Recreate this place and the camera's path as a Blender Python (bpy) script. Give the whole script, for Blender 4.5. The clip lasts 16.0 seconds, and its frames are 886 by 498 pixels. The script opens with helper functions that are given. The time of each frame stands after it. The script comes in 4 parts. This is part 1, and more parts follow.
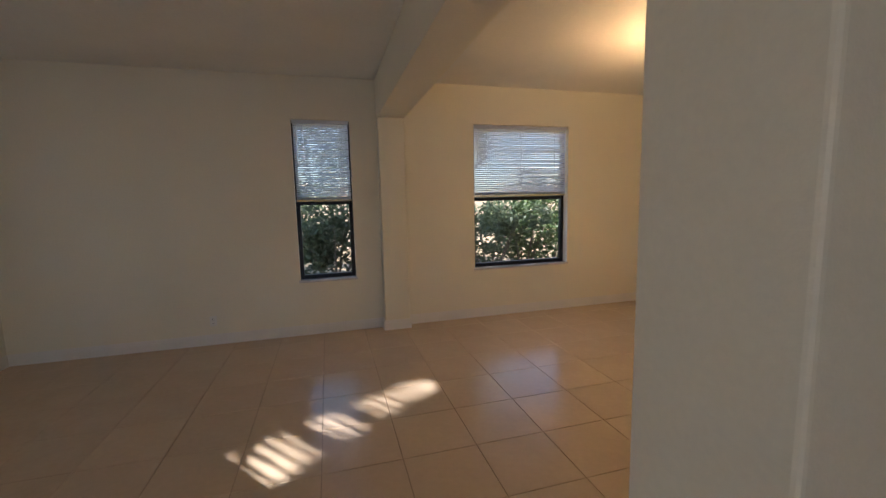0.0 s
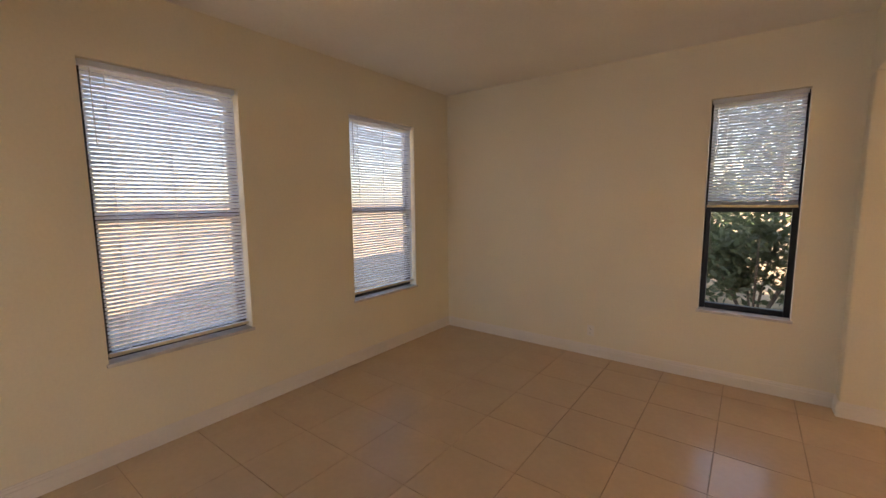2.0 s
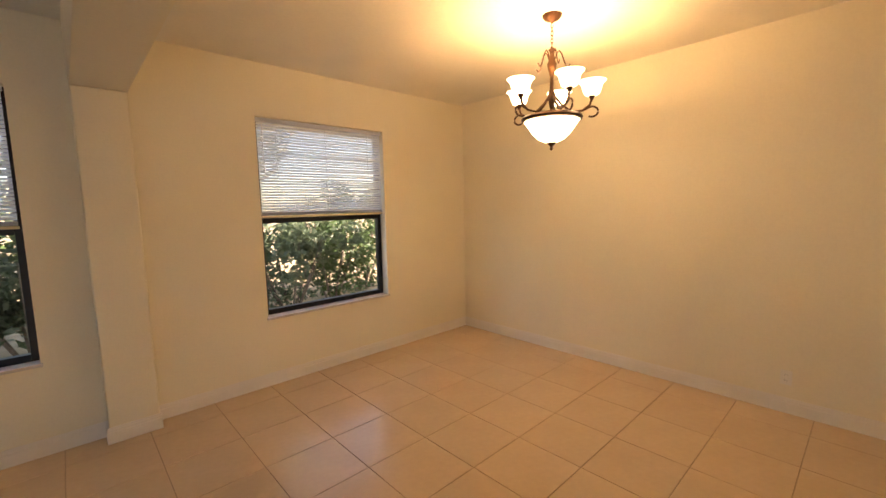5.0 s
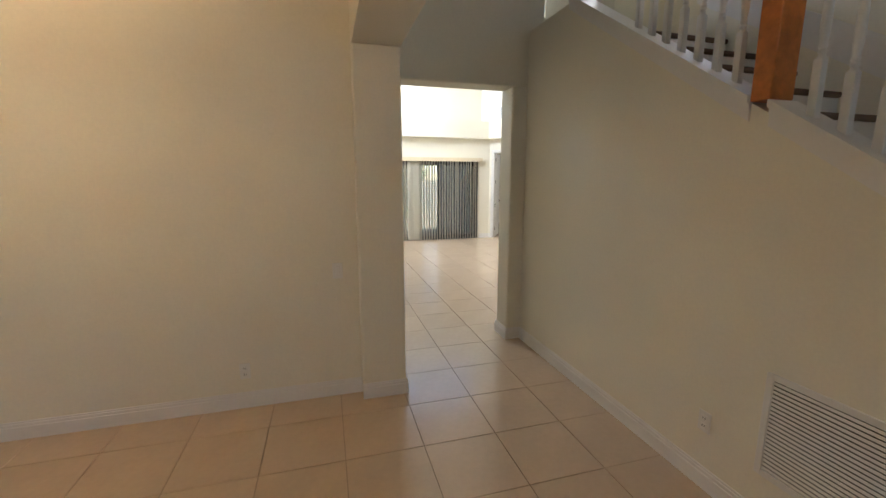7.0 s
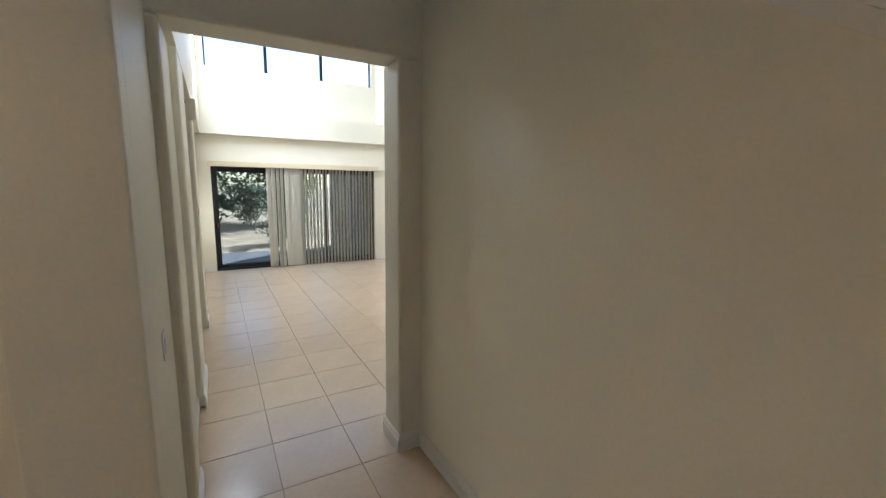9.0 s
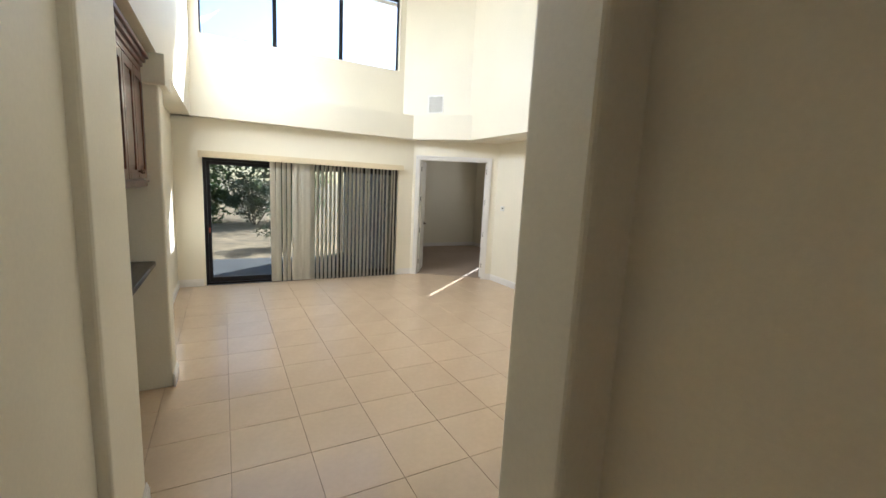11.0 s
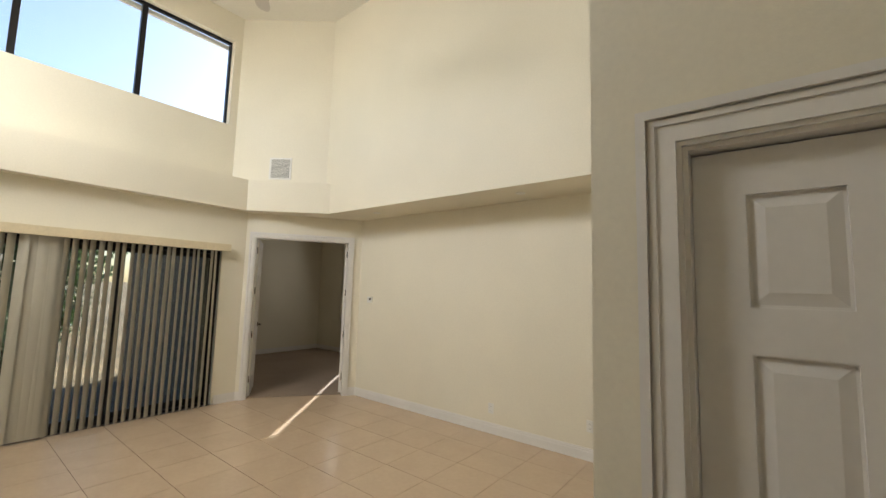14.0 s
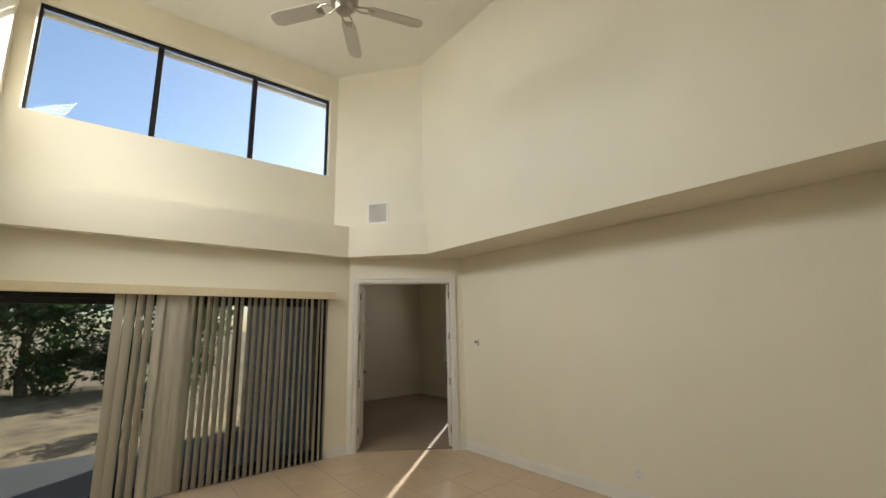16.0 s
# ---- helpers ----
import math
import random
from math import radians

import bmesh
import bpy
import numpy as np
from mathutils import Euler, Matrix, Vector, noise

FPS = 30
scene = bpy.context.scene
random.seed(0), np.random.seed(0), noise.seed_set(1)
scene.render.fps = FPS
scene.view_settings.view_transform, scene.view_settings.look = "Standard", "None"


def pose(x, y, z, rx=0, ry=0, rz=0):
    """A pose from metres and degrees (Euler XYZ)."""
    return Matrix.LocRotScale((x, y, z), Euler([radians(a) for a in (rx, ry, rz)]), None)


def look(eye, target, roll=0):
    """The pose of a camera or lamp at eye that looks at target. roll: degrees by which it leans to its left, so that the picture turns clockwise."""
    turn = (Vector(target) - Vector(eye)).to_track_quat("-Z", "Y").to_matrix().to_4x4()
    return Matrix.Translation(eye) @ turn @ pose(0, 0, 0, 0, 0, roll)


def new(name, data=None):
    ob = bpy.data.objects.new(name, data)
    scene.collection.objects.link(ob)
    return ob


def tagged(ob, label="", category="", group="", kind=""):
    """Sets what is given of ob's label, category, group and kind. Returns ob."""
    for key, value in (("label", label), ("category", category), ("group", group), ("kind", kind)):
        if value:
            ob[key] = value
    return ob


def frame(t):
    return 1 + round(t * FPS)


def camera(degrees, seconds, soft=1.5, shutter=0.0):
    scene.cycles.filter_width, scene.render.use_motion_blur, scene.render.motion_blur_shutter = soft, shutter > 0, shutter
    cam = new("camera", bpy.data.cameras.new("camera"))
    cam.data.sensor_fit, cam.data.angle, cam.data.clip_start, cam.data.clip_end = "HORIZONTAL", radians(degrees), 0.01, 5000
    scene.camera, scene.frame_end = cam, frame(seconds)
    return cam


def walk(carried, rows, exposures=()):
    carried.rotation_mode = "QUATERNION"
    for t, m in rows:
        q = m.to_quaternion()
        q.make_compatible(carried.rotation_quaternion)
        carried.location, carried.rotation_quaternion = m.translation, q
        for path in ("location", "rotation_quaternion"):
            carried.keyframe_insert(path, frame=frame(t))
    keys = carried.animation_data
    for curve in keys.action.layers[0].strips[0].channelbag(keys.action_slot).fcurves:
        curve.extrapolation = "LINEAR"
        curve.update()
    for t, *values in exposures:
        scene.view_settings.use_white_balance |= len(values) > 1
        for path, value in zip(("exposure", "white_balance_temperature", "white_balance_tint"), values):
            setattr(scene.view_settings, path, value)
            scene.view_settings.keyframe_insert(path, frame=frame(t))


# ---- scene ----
cam = camera(95.1, 16.0)
PATH = [
    (0, (0.456, 0.427, 1.572), (0.992, 2.338, 1.329), -1.3),
    (0.5, (0.504, 0.642, 1.571), (0.436, 2.63, 1.359), -2.2),
    (1, (0.587, 0.853, 1.639), (-0.124, 2.703, 1.366), -1.1),
    (1.5, (0.513, 1.003, 1.633), (-0.544, 2.686, 1.406), -0.8),
    (2, (0.426, 1.108, 1.659), (-0.771, 2.692, 1.423), -0.5),
    (2.5, (0.448, 1.157, 1.667), (-0.69, 2.784, 1.427), -0.3),
    (3, (0.547, 1.212, 1.673), (-0.223, 3.044, 1.451), -0.7),
    (3.5, (0.629, 1.281, 1.667), (0.283, 3.237, 1.437), -0.6),
    (4, (0.763, 1.333, 1.671), (0.876, 3.315, 1.432), -0.8),
    (4.5, (0.862, 1.446, 1.656), (1.56, 3.301, 1.388), -0.7),
    (5, (0.954, 1.534, 1.673), (2.309, 2.99, 1.459), -1.3),
    (5.2, (1.03, 1.549, 1.704), (2.508, 2.876, 1.473), -0.9),
    (7.3, (2.08, 1.27, 1.647), (3.891, 0.503, 1.287), -0.5),
    (7.5, (2.174, 1.232, 1.65), (3.934, 0.355, 1.283), -0.8),
    (8, (2.508, 1.035, 1.642), (4.176, -0.018, 1.309), -0.2),
    (8.2, (2.666, 0.945, 1.679), (4.343, -0.088, 1.331), 0.7),
    (8.5, (2.891, 0.828, 1.664), (4.579, -0.193, 1.335), -2.1),
    (8.7, (3.061, 0.716, 1.705), (4.766, -0.283, 1.397), -0.2),
    (10.8, (4.759, 0.316, 1.851), (6.519, -0.589, 1.559), 2.3),
    (11, (4.95, 0.321, 1.804), (6.686, -0.625, 1.505), 2.9),
    (11.5, (5.294, 0.229, 1.72), (6.86, -1.004, 1.56), 1.9),
    (12, (5.599, 0.132, 1.631), (7.012, -1.279, 1.523), 2.3),
    (12.5, (5.84, 0.05, 1.634), (7.161, -1.45, 1.553), 3.4),
    (13, (6.094, -0.015, 1.623), (7.322, -1.594, 1.605), 3.7),
    (13.5, (6.352, -0.088, 1.659), (7.542, -1.695, 1.695), 2.1),
    (14, (6.591, -0.197, 1.653), (7.826, -1.758, 1.849), 1.6),
    (14.5, (6.797, -0.307, 1.672), (8.009, -1.859, 2.022), 4.0),
    (15, (6.968, -0.302, 1.677), (8.098, -1.911, 2.043), 1.6),
    (15.5, (7.032, -0.358, 1.697), (8.312, -1.855, 2.047), 0.1),
    (16, (7.039, -0.386, 1.697), (8.568, -1.621, 2.07), -1.1),
]
EXPOSURES = [(0.0, 2.15, 5900, 16), (2.0, 2.75, 7400, 24), (5.2, 2.75, 7500, 20), (7.3, 2.3, 5100, 10), (8.7, 2.2, 4980, 9), (10.8, 1.98, 5450, 10),
             (12.5, 1.85, 5750, 11), (14.0, 1.35, 6100, 11), (16.0, 1.0, 6150, 9)]
walk(cam, [(t, look(eye, target, roll)) for t, eye, target, roll in PATH], EXPOSURES)

# ---- sky and sun ----
SUN_AWAY = Vector((-0.635 * math.cos(radians(28)), 0.773 * math.cos(radians(28)), -math.sin(radians(28))))
world = bpy.data.worlds.new("sky")
scene.world = world
world.use_nodes = True
sky = world.node_tree.nodes.new("ShaderNodeTexSky")
sky.sky_type, sky.sun_disc, sky.sun_elevation, sky.sun_rotation = "NISHITA", False, radians(28), radians(140.6)
back = world.node_tree.nodes["Background"]
back.inputs["Strength"].default_value = 0.1
world.node_tree.links.new(sky.outputs[0], back.inputs["Color"])
sun_data = bpy.data.lights.new("sun", "SUN")
sun_data.energy, sun_data.angle, sun_data.color = 5.0, radians(0.6), (1.0, 0.95, 0.87)
sun = new("sun", sun_data)


def area_lamp(name, m, w, h, watts, colour):
    """An area lamp at an opening, for the sky or as added fill: faces along local -z."""
    d = bpy.data.lights.new(name, "AREA")
    d.shape, d.size, d.size_y, d.energy, d.color = "RECTANGLE", w, h, watts, colour
    new(name, d).matrix_world = m


# added fill in an unseen north opening; brightens the family room
area_lamp("north_fill_lamp", look((10.6, 1.05, 4.6), (9.8, -1.6, 0.4)), 2.1, 1.1, 54, (1.0, 0.98, 0.94))
# added fill before the drawn window shade; lifts the dark bedroom
area_lamp("bedroom_fill_lamp", look((14.3, -6.66, 2.35), (13.6, -3.0, 1.2)), 1.3, 1.0, 3.4, (1.0, 0.92, 0.8))
area_lamp("entrance_sky", look((-1.0, -2.38, 1.35), (-0.3, 0.6, 1.2)), 0.9, 2.0, 3.3, (0.4, 0.64, 1.0))
sun.matrix_world = Matrix.Translation((0, 0, 20)) @ SUN_AWAY.to_track_quat("-Z", "Y").to_matrix().to_4x4()


# ---- materials ----
def material(name, colour, rough=0.6, metal=0.0, grain=0.0, grain_size=40.0, bump=0.0, bump_size=120.0, stain=0.0, stain_size=1.5, coat=0.0, vary=0.0):
    """A procedural surface: fine grain and broad stains in the colour, bump from fine noise, variation from piece to piece."""
    m = bpy.data.materials.new(name)
    m.use_nodes = True
    nt = m.node_tree
    b = nt.nodes["Principled BSDF"]
    b.inputs["Roughness"].default_value, b.inputs["Metallic"].default_value = rough, metal
    b.inputs["Coat Weight"].default_value = coat
    geo = nt.nodes.new("ShaderNodeTexCoord")
    rgb = nt.nodes.new("ShaderNodeRGB")
    rgb.outputs[0].default_value = (*colour, 1)
    last = rgb.outputs[0]
    for amount, size in ((grain, grain_size), (stain, stain_size)):
        if amount:
            n = nt.nodes.new("ShaderNodeTexNoise")
            n.inputs["Scale"].default_value, n.inputs["Detail"].default_value = size, 5
            nt.links.new(geo.outputs["Object"], n.inputs["Vector"])
            r = nt.nodes.new("ShaderNodeMapRange")
            r.inputs["From Min"].default_value, r.inputs["From Max"].default_value = 0.3, 0.7
            r.inputs["To Min"].default_value, r.inputs["To Max"].default_value = 1 - amount, 1 + amount
            nt.links.new(n.outputs["Fac"], r.inputs["Value"])
            x = nt.nodes.new("ShaderNodeVectorMath")
            x.operation = "SCALE"
            nt.links.new(last, x.inputs[0])
            nt.links.new(r.outputs[0], x.inputs["Scale"])
            last = x.outputs[0]
    if vary:
        info = nt.nodes.new("ShaderNodeObjectInfo")
        r = nt.nodes.new("ShaderNodeMapRange")
        r.inputs["To Min"].default_value, r.inputs["To Max"].default_value = 1 - vary, 1 + vary
        nt.links.new(info.outputs["Random"], r.inputs["Value"])
        x = nt.nodes.new("ShaderNodeVectorMath")
        x.operation = "SCALE"
        nt.links.new(last, x.inputs[0])
        nt.links.new(r.outputs[0], x.inputs["Scale"])
        last = x.outputs[0]
    nt.links.new(last, b.inputs["Base Color"])
    if bump:
        n = nt.nodes.new("ShaderNodeTexNoise")
        n.inputs["Scale"].default_value, n.inputs["Detail"].default_value = bump_size, 3
        nt.links.new(geo.outputs["Object"], n.inputs["Vector"])
        k = nt.nodes.new("ShaderNodeBump")
        k.inputs["Strength"].default_value, k.inputs["Distance"].default_value = bump, 0.004
        nt.links.new(n.outputs["Fac"], k.inputs["Height"])
        nt.links.new(k.outputs[0], b.inputs["Normal"])
    return m


def glass_material(name, tint=(1, 1, 1)):
    m = bpy.data.materials.new(name)
    m.use_nodes = True
    nt = m.node_tree
    nt.nodes.remove(nt.nodes["Principled BSDF"])
    clear, shine, mix, edge, curve = (nt.nodes.new("ShaderNode" + k) for k in ("BsdfTransparent", "BsdfGlossy", "MixShader", "LayerWeight", "Math"))
    clear.inputs["Color"].default_value = (*tint, 1)
    shine.inputs["Roughness"].default_value = 0.02
    curve.operation, curve.inputs[1].default_value = "POWER", 4.0
    lift = nt.nodes.new("ShaderNodeMath")
    lift.operation, lift.inputs[1].default_value, lift.inputs[2].default_value = "MULTIPLY_ADD", 0.45, 0.022
    nt.links.new(edge.outputs["Facing"], curve.inputs[0])
    nt.links.new(curve.outputs[0], lift.inputs[0])
    nt.links.new(lift.outputs[0], mix.inputs["Fac"])
    nt.links.new(clear.outputs[0], mix.inputs[1])
    nt.links.new(shine.outputs[0], mix.inputs[2])
    nt.links.new(mix.outputs[0], nt.nodes["Material Output"].inputs["Surface"])
    return m


def thin_material(name, colour, through_part, rough=0.5):
    """A thin sheet that lets part of the light pass, such as vinyl or a leaf."""
    m = bpy.data.materials.new(name)
    m.use_nodes = True
    nt = m.node_tree
    b = nt.nodes["Principled BSDF"]
    b.inputs["Base Color"].default_value, b.inputs["Roughness"].default_value = (*colour, 1), rough
    t, mix = nt.nodes.new("ShaderNodeBsdfTranslucent"), nt.nodes.new("ShaderNodeMixShader")
    t.inputs["Color"].default_value, mix.inputs["Fac"].default_value = (*colour, 1), through_part
    info, r, x = nt.nodes.new("ShaderNodeNewGeometry"), nt.nodes.new("ShaderNodeMapRange"), nt.nodes.new("ShaderNodeVectorMath")
    r.inputs["To Min"].default_value, r.inputs["To Max"].default_value = 0.65, 1.25
    x.operation, x.inputs[0].default_value = "SCALE", colour
    nt.links.new(info.outputs["Random Per Island"], r.inputs["Value"])
    nt.links.new(r.outputs[0], x.inputs["Scale"])
    nt.links.new(x.outputs[0], b.inputs["Base Color"])
    nt.links.new(x.outputs[0], t.inputs["Color"])
    nt.links.new(b.outputs[0], mix.inputs[1])
    nt.links.new(t.outputs[0], mix.inputs[2])
    nt.links.new(mix.outputs[0], nt.nodes["Material Output"].inputs["Surface"])
    return m


def lamp_material(name, colour, strength):
    m = material(name, (0.85, 0.75, 0.6), 0.4)
    b = m.node_tree.nodes["Principled BSDF"]
    b.inputs["Emission Color"].default_value, b.inputs["Emission Strength"].default_value = (*colour, 1), strength
    return m


PAINT = material("cream wall paint", (0.82, 0.767, 0.625), 0.55, grain=0.02, grain_size=60, stain=0.035, stain_size=0.9, bump=0.12, bump_size=170)
CEILING = material("white ceiling paint", (0.83, 0.80, 0.72), 0.8, grain=0.02, stain=0.03, bump=0.35, bump_size=110)
TRIM = material("white gloss trim", (0.8, 0.77, 0.72), 0.35, grain=0.015, stain=0.03, stain_size=3)
TILE = material("beige floor tile", (0.60, 0.46, 0.32), 0.2, grain=0.025, grain_size=25, stain=0.035, stain_size=4, bump=0.03, bump_size=30, vary=0.025)
GROUT = material("dark grout", (0.38, 0.29, 0.205), 0.9, grain=0.15, bump=0.3)
CARPET = material("taupe carpet", (0.30, 0.23, 0.17), 0.95, grain=0.25, grain_size=220, stain=0.08, bump=0.9, bump_size=260)
BLACK = material("black window metal", (0.012, 0.012, 0.014), 0.35, metal=0.3, grain=0.1)
GLASS = glass_material("window glass", (0.97, 0.985, 0.98))
TINTED = glass_material("grey tinted glass", (0.66, 0.69, 0.68))
MARBLE = material("grey marble sill", (0.62, 0.6, 0.58), 0.25, grain=0.12, grain_size=12, stain=0.1, stain_size=5)
VINYL = thin_material("white vinyl slat", (0.80, 0.84, 0.91), 0.33)
VANE = thin_material("cream vinyl vane", (0.54, 0.51, 0.42), 0.08)
RAILWOOD = material("cream painted rail", (0.72, 0.62, 0.42), 0.5, grain=0.04)
CORD = material("white cord", (0.8, 0.8, 0.76), 0.7)
CHERRY = material("dark cherry wood", (0.10, 0.028, 0.014), 0.3, grain=0.3, grain_size=14, stain=0.25, stain_size=3, coat=0.3)
STONE = material("dark stone counter", (0.05, 0.04, 0.035), 0.2, grain=0.5, grain_size=90)
OAK = material("orange stained oak", (0.55, 0.17, 0.022), 0.35, grain=0.18, grain_size=22, stain=0.15, stain_size=5, coat=0.2)
BRONZE = material("dark bronze", (0.07, 0.035, 0.02), 0.4, metal=0.8, grain=0.2)
NICKEL = material("pale nickel", (0.5, 0.46, 0.4), 0.35, metal=0.8, grain=0.1)
OLD_BRONZE = material("aged bronze", (0.17, 0.13, 0.085), 0.3, metal=1.0, grain=0.1)
STUCCO = material("darkening outside stucco", (0.17, 0.15, 0.13), 0.95, grain=0.08, stain=0.1, bump=0.6, bump_size=60)
PLATE = material("white plastic plate", (0.8, 0.78, 0.72), 0.4, stain=0.02)
DARK = material("flat near-black", (0.02, 0.018, 0.016), 0.9)
FANWHITE = material("white fan enamel", (0.62, 0.58, 0.52), 0.4, grain=0.03)
SHADE = lamp_material("lit frosted glass", (1.0, 0.74, 0.42), 1.6)
LENS = lamp_material("lit downlight lens", (1.0, 0.85, 0.6), 2.0)
LAWN = material("dry lawn", (0.34, 0.235, 0.13), 0.95, grain=0.35, grain_size=3, stain=0.3, stain_size=0.25, bump=0.8, bump_size=20)
CONCRETE = material("patio concrete", (0.10, 0.092, 0.09), 0.9, grain=0.1, stain=0.1)
LEAF = thin_material("green leaf", (0.085, 0.13, 0.045), 0.5)
LEAF_PALE = thin_material("grey green leaf", (0.12, 0.15, 0.08), 0.5)
BARK = material("grey bark", (0.16, 0.12, 0.09), 0.9, grain=0.3, grain_size=12, bump=0.8, bump_size=30)


# ---- building blocks ----
def box(bm, x0, x1, y0, y1, z0, z1, m=None, bevel=0.0):
    v = bmesh.ops.create_cube(bm, size=1)["verts"]
    t = Matrix.Translation(((x0 + x1) / 2, (y0 + y1) / 2, (z0 + z1) / 2)) @ Matrix.Diagonal((abs(x1 - x0), abs(y1 - y0), abs(z1 - z0), 1))
    bmesh.ops.transform(bm, matrix=(m @ t) if m else t, verts=v)
    if bevel:
        edges = {e for q in v for e in q.link_edges}
        bmesh.ops.bevel(bm, geom=list(edges), offset=bevel, segments=3, profile=0.5, affect="EDGES")
    return bm


def prism(bm, outline, z0, z1):
    """An upright prism over an outline of (x, y), counter-clockwise."""
    low = [bm.verts.new((x, y, z0)) for x, y in outline]
    high = [bm.verts.new((x, y, z1)) for x, y in outline]
    n = len(outline)
    bm.faces.new(low[::-1])
    bm.faces.new(high)
    for i in range(n):
        bm.faces.new((low[i], low[(i + 1) % n], high[(i + 1) % n], high[i]))
    return bm


def lathe(bm, profile, steps=24, m=None):
    """A turned shape from (radius, height) pairs."""
    rings = []
    for r, z in profile:
        ring = [bm.verts.new(Vector((r * math.cos(a), r * math.sin(a), z))) for a in (2 * math.pi * i / steps for i in range(steps))]
        rings.append(ring)
    for a, b in zip(rings, rings[1:]):
        for i in range(steps):
            bm.faces.new((a[i], a[(i + 1) % steps], b[(i + 1) % steps], b[i]))
    bm.faces.new(rings[0][::-1])
    bm.faces.new(rings[-1])
    if m:
        bmesh.ops.transform(bm, matrix=m, verts=[v for r in rings for v in r])
    return bm


def tube(bm, points, radius, steps=8):
    """A round bar along a line of points."""
    points = [Vector(p) for p in points]
    rings = []
    for i, p in enumerate(points):
        d = (points[min(i + 1, len(points) - 1)] - points[max(i - 1, 0)]).normalized()
        side = d.cross(Vector((0, 0, 1)))
        side = side.normalized() if side.length > 0.05 else Vector((1, 0, 0))
        up = side.cross(d)
        r = radius[i] if isinstance(radius, (list, tuple)) else radius
        rings.append([bm.verts.new(p + r * (math.cos(a) * side + math.sin(a) * up)) for a in (2 * math.pi * k / steps for k in range(steps))])
    for a, b in zip(rings, rings[1:]):
        for i in range(steps):
            bm.faces.new((a[i], a[(i + 1) % steps], b[(i + 1) % steps], b[i]))
    bm.faces.new(rings[0][::-1])
    bm.faces.new(rings[-1])
    return bm


def mesh_of(name, bm, mat, smooth=False):
    bmesh.ops.recalc_face_normals(bm, faces=bm.faces)
    me = bpy.data.meshes.new(name)
    bm.to_mesh(me)
    bm.free()
    me.materials.append(mat)
    if smooth:
        me.shade_smooth()
        me.set_sharp_from_angle(angle=radians(40))
    return me


def part(name, bm, mat, parent=None, label="", smooth=False, kind=""):
    """One mesh object, under a thing or a part if given."""
    ob = new(name, bm if isinstance(bm, bpy.types.Mesh) else mesh_of(name, bm, mat, smooth))
    if parent:
        ob.parent = parent
    return tagged(ob, label, kind=kind)


def structure(name, bm, mat, label, category, smooth=False):
    return tagged(part(name, bm, mat, smooth=smooth), label, category, kind="structure")


def thing(name, m, label, category, group="", kind=""):
    ob = new(name)
    ob.empty_display_size = 0.1
    ob.matrix_world = m
    return tagged(ob, label, category, group, kind)


def B():
    return bmesh.new()


def wall_with_holes(bm, axis, p0, p1, a0, a1, z0, z1, holes=()):
    """A wall between the planes p0 and p1 of the axis, from a0 to a1 along it, with rectangular holes (a0, a1, z0, z1)."""
    us = sorted({a0, a1, *(h[0] for h in holes), *(h[1] for h in holes)})
    zs = sorted({z0, z1, *(h[2] for h in holes), *(h[3] for h in holes)})
    solid = {(i, j) for i in range(len(us) - 1) for j in range(len(zs) - 1)
             if not any(h[0] < (us[i] + us[i + 1]) / 2 < h[1] and h[2] < (zs[j] + zs[j + 1]) / 2 < h[3] for h in holes)}
    made = {}

    def corner(k, i, j):
        if (k, i, j) not in made:
            p, u, z = (p0, p1)[k], us[i], zs[j]
            made[k, i, j] = bm.verts.new((p, u, z) if axis == "x" else (u, p, z))
        return made[k, i, j]

    for i, j in solid:
        for k in (0, 1):
            bm.faces.new([corner(k, *c) for c in ((i, j), (i + 1, j), (i + 1, j + 1), (i, j + 1))])
        for (di, dj), c, d in (((-1, 0), (i, j), (i, j + 1)), ((1, 0), (i + 1, j), (i + 1, j + 1)), ((0, -1), (i, j), (i + 1, j)), ((0, 1), (i, j + 1), (i + 1, j + 1))):
            if (i + di, j + dj) not in solid:
                bm.faces.new([corner(0, *c), corner(0, *d), corner(1, *d), corner(1, *c)])
    return bm


# ---- plan ----
WEST, NORTH, EAST = -2.73, 5.40, 4.957
LIVING_TOP, BEAM, FOYER_TOP, FOYER_SOUTH = 2.98, 2.53, 5.3, -2.4
SLIDER_X, BAND_X, CLERE_X, ROOM_TOP = 12.55, 12.40, 12.77, 5.74
SOUTH_LOW, SOUTH_UP, NORTH_UP, NORTH_LOW = -4.42, -3.75, 0.74, 1.0
BAND_LOW, BAND_HIGH = 2.70, 3.15
SILL, HEAD = 0.655, 2.51

# ---- living and dining room shell ----
structure("wall_west", wall_with_holes(B(), "x", WEST - 0.2, WEST, FOYER_SOUTH, NORTH, 0, FOYER_TOP, [(1.79, 2.72, SILL, HEAD), (3.79, 4.745, SILL, HEAD)]), PAINT, "cream painted west wall with two blinded windows", "wall")
structure("wall_north", wall_with_holes(B(), "y", NORTH, NORTH + 0.2, WEST - 0.2, EAST + 0.15, 0, 3.3, [(0.10, 0.75, SILL, HEAD), (2.285, 3.66, SILL, HEAD)]), PAINT, "cream painted north wall with two windows", "wall")
structure("wall_east", box(B(), EAST, EAST + 0.15, 0.79, NORTH, 0, 5.3), PAINT, "plain cream dining room wall", "wall")
structure("ceiling_living", box(B(), WEST, 1.06, 1.117, NORTH, LIVING_TOP, LIVING_TOP + 0.1), CEILING, "white textured living room ceiling", "ceiling")
structure("ceiling_dining", box(B(), 1.37, EAST, 1.117, NORTH, LIVING_TOP, LIVING_TOP + 0.1), CEILING, "white textured dining room ceiling", "ceiling")
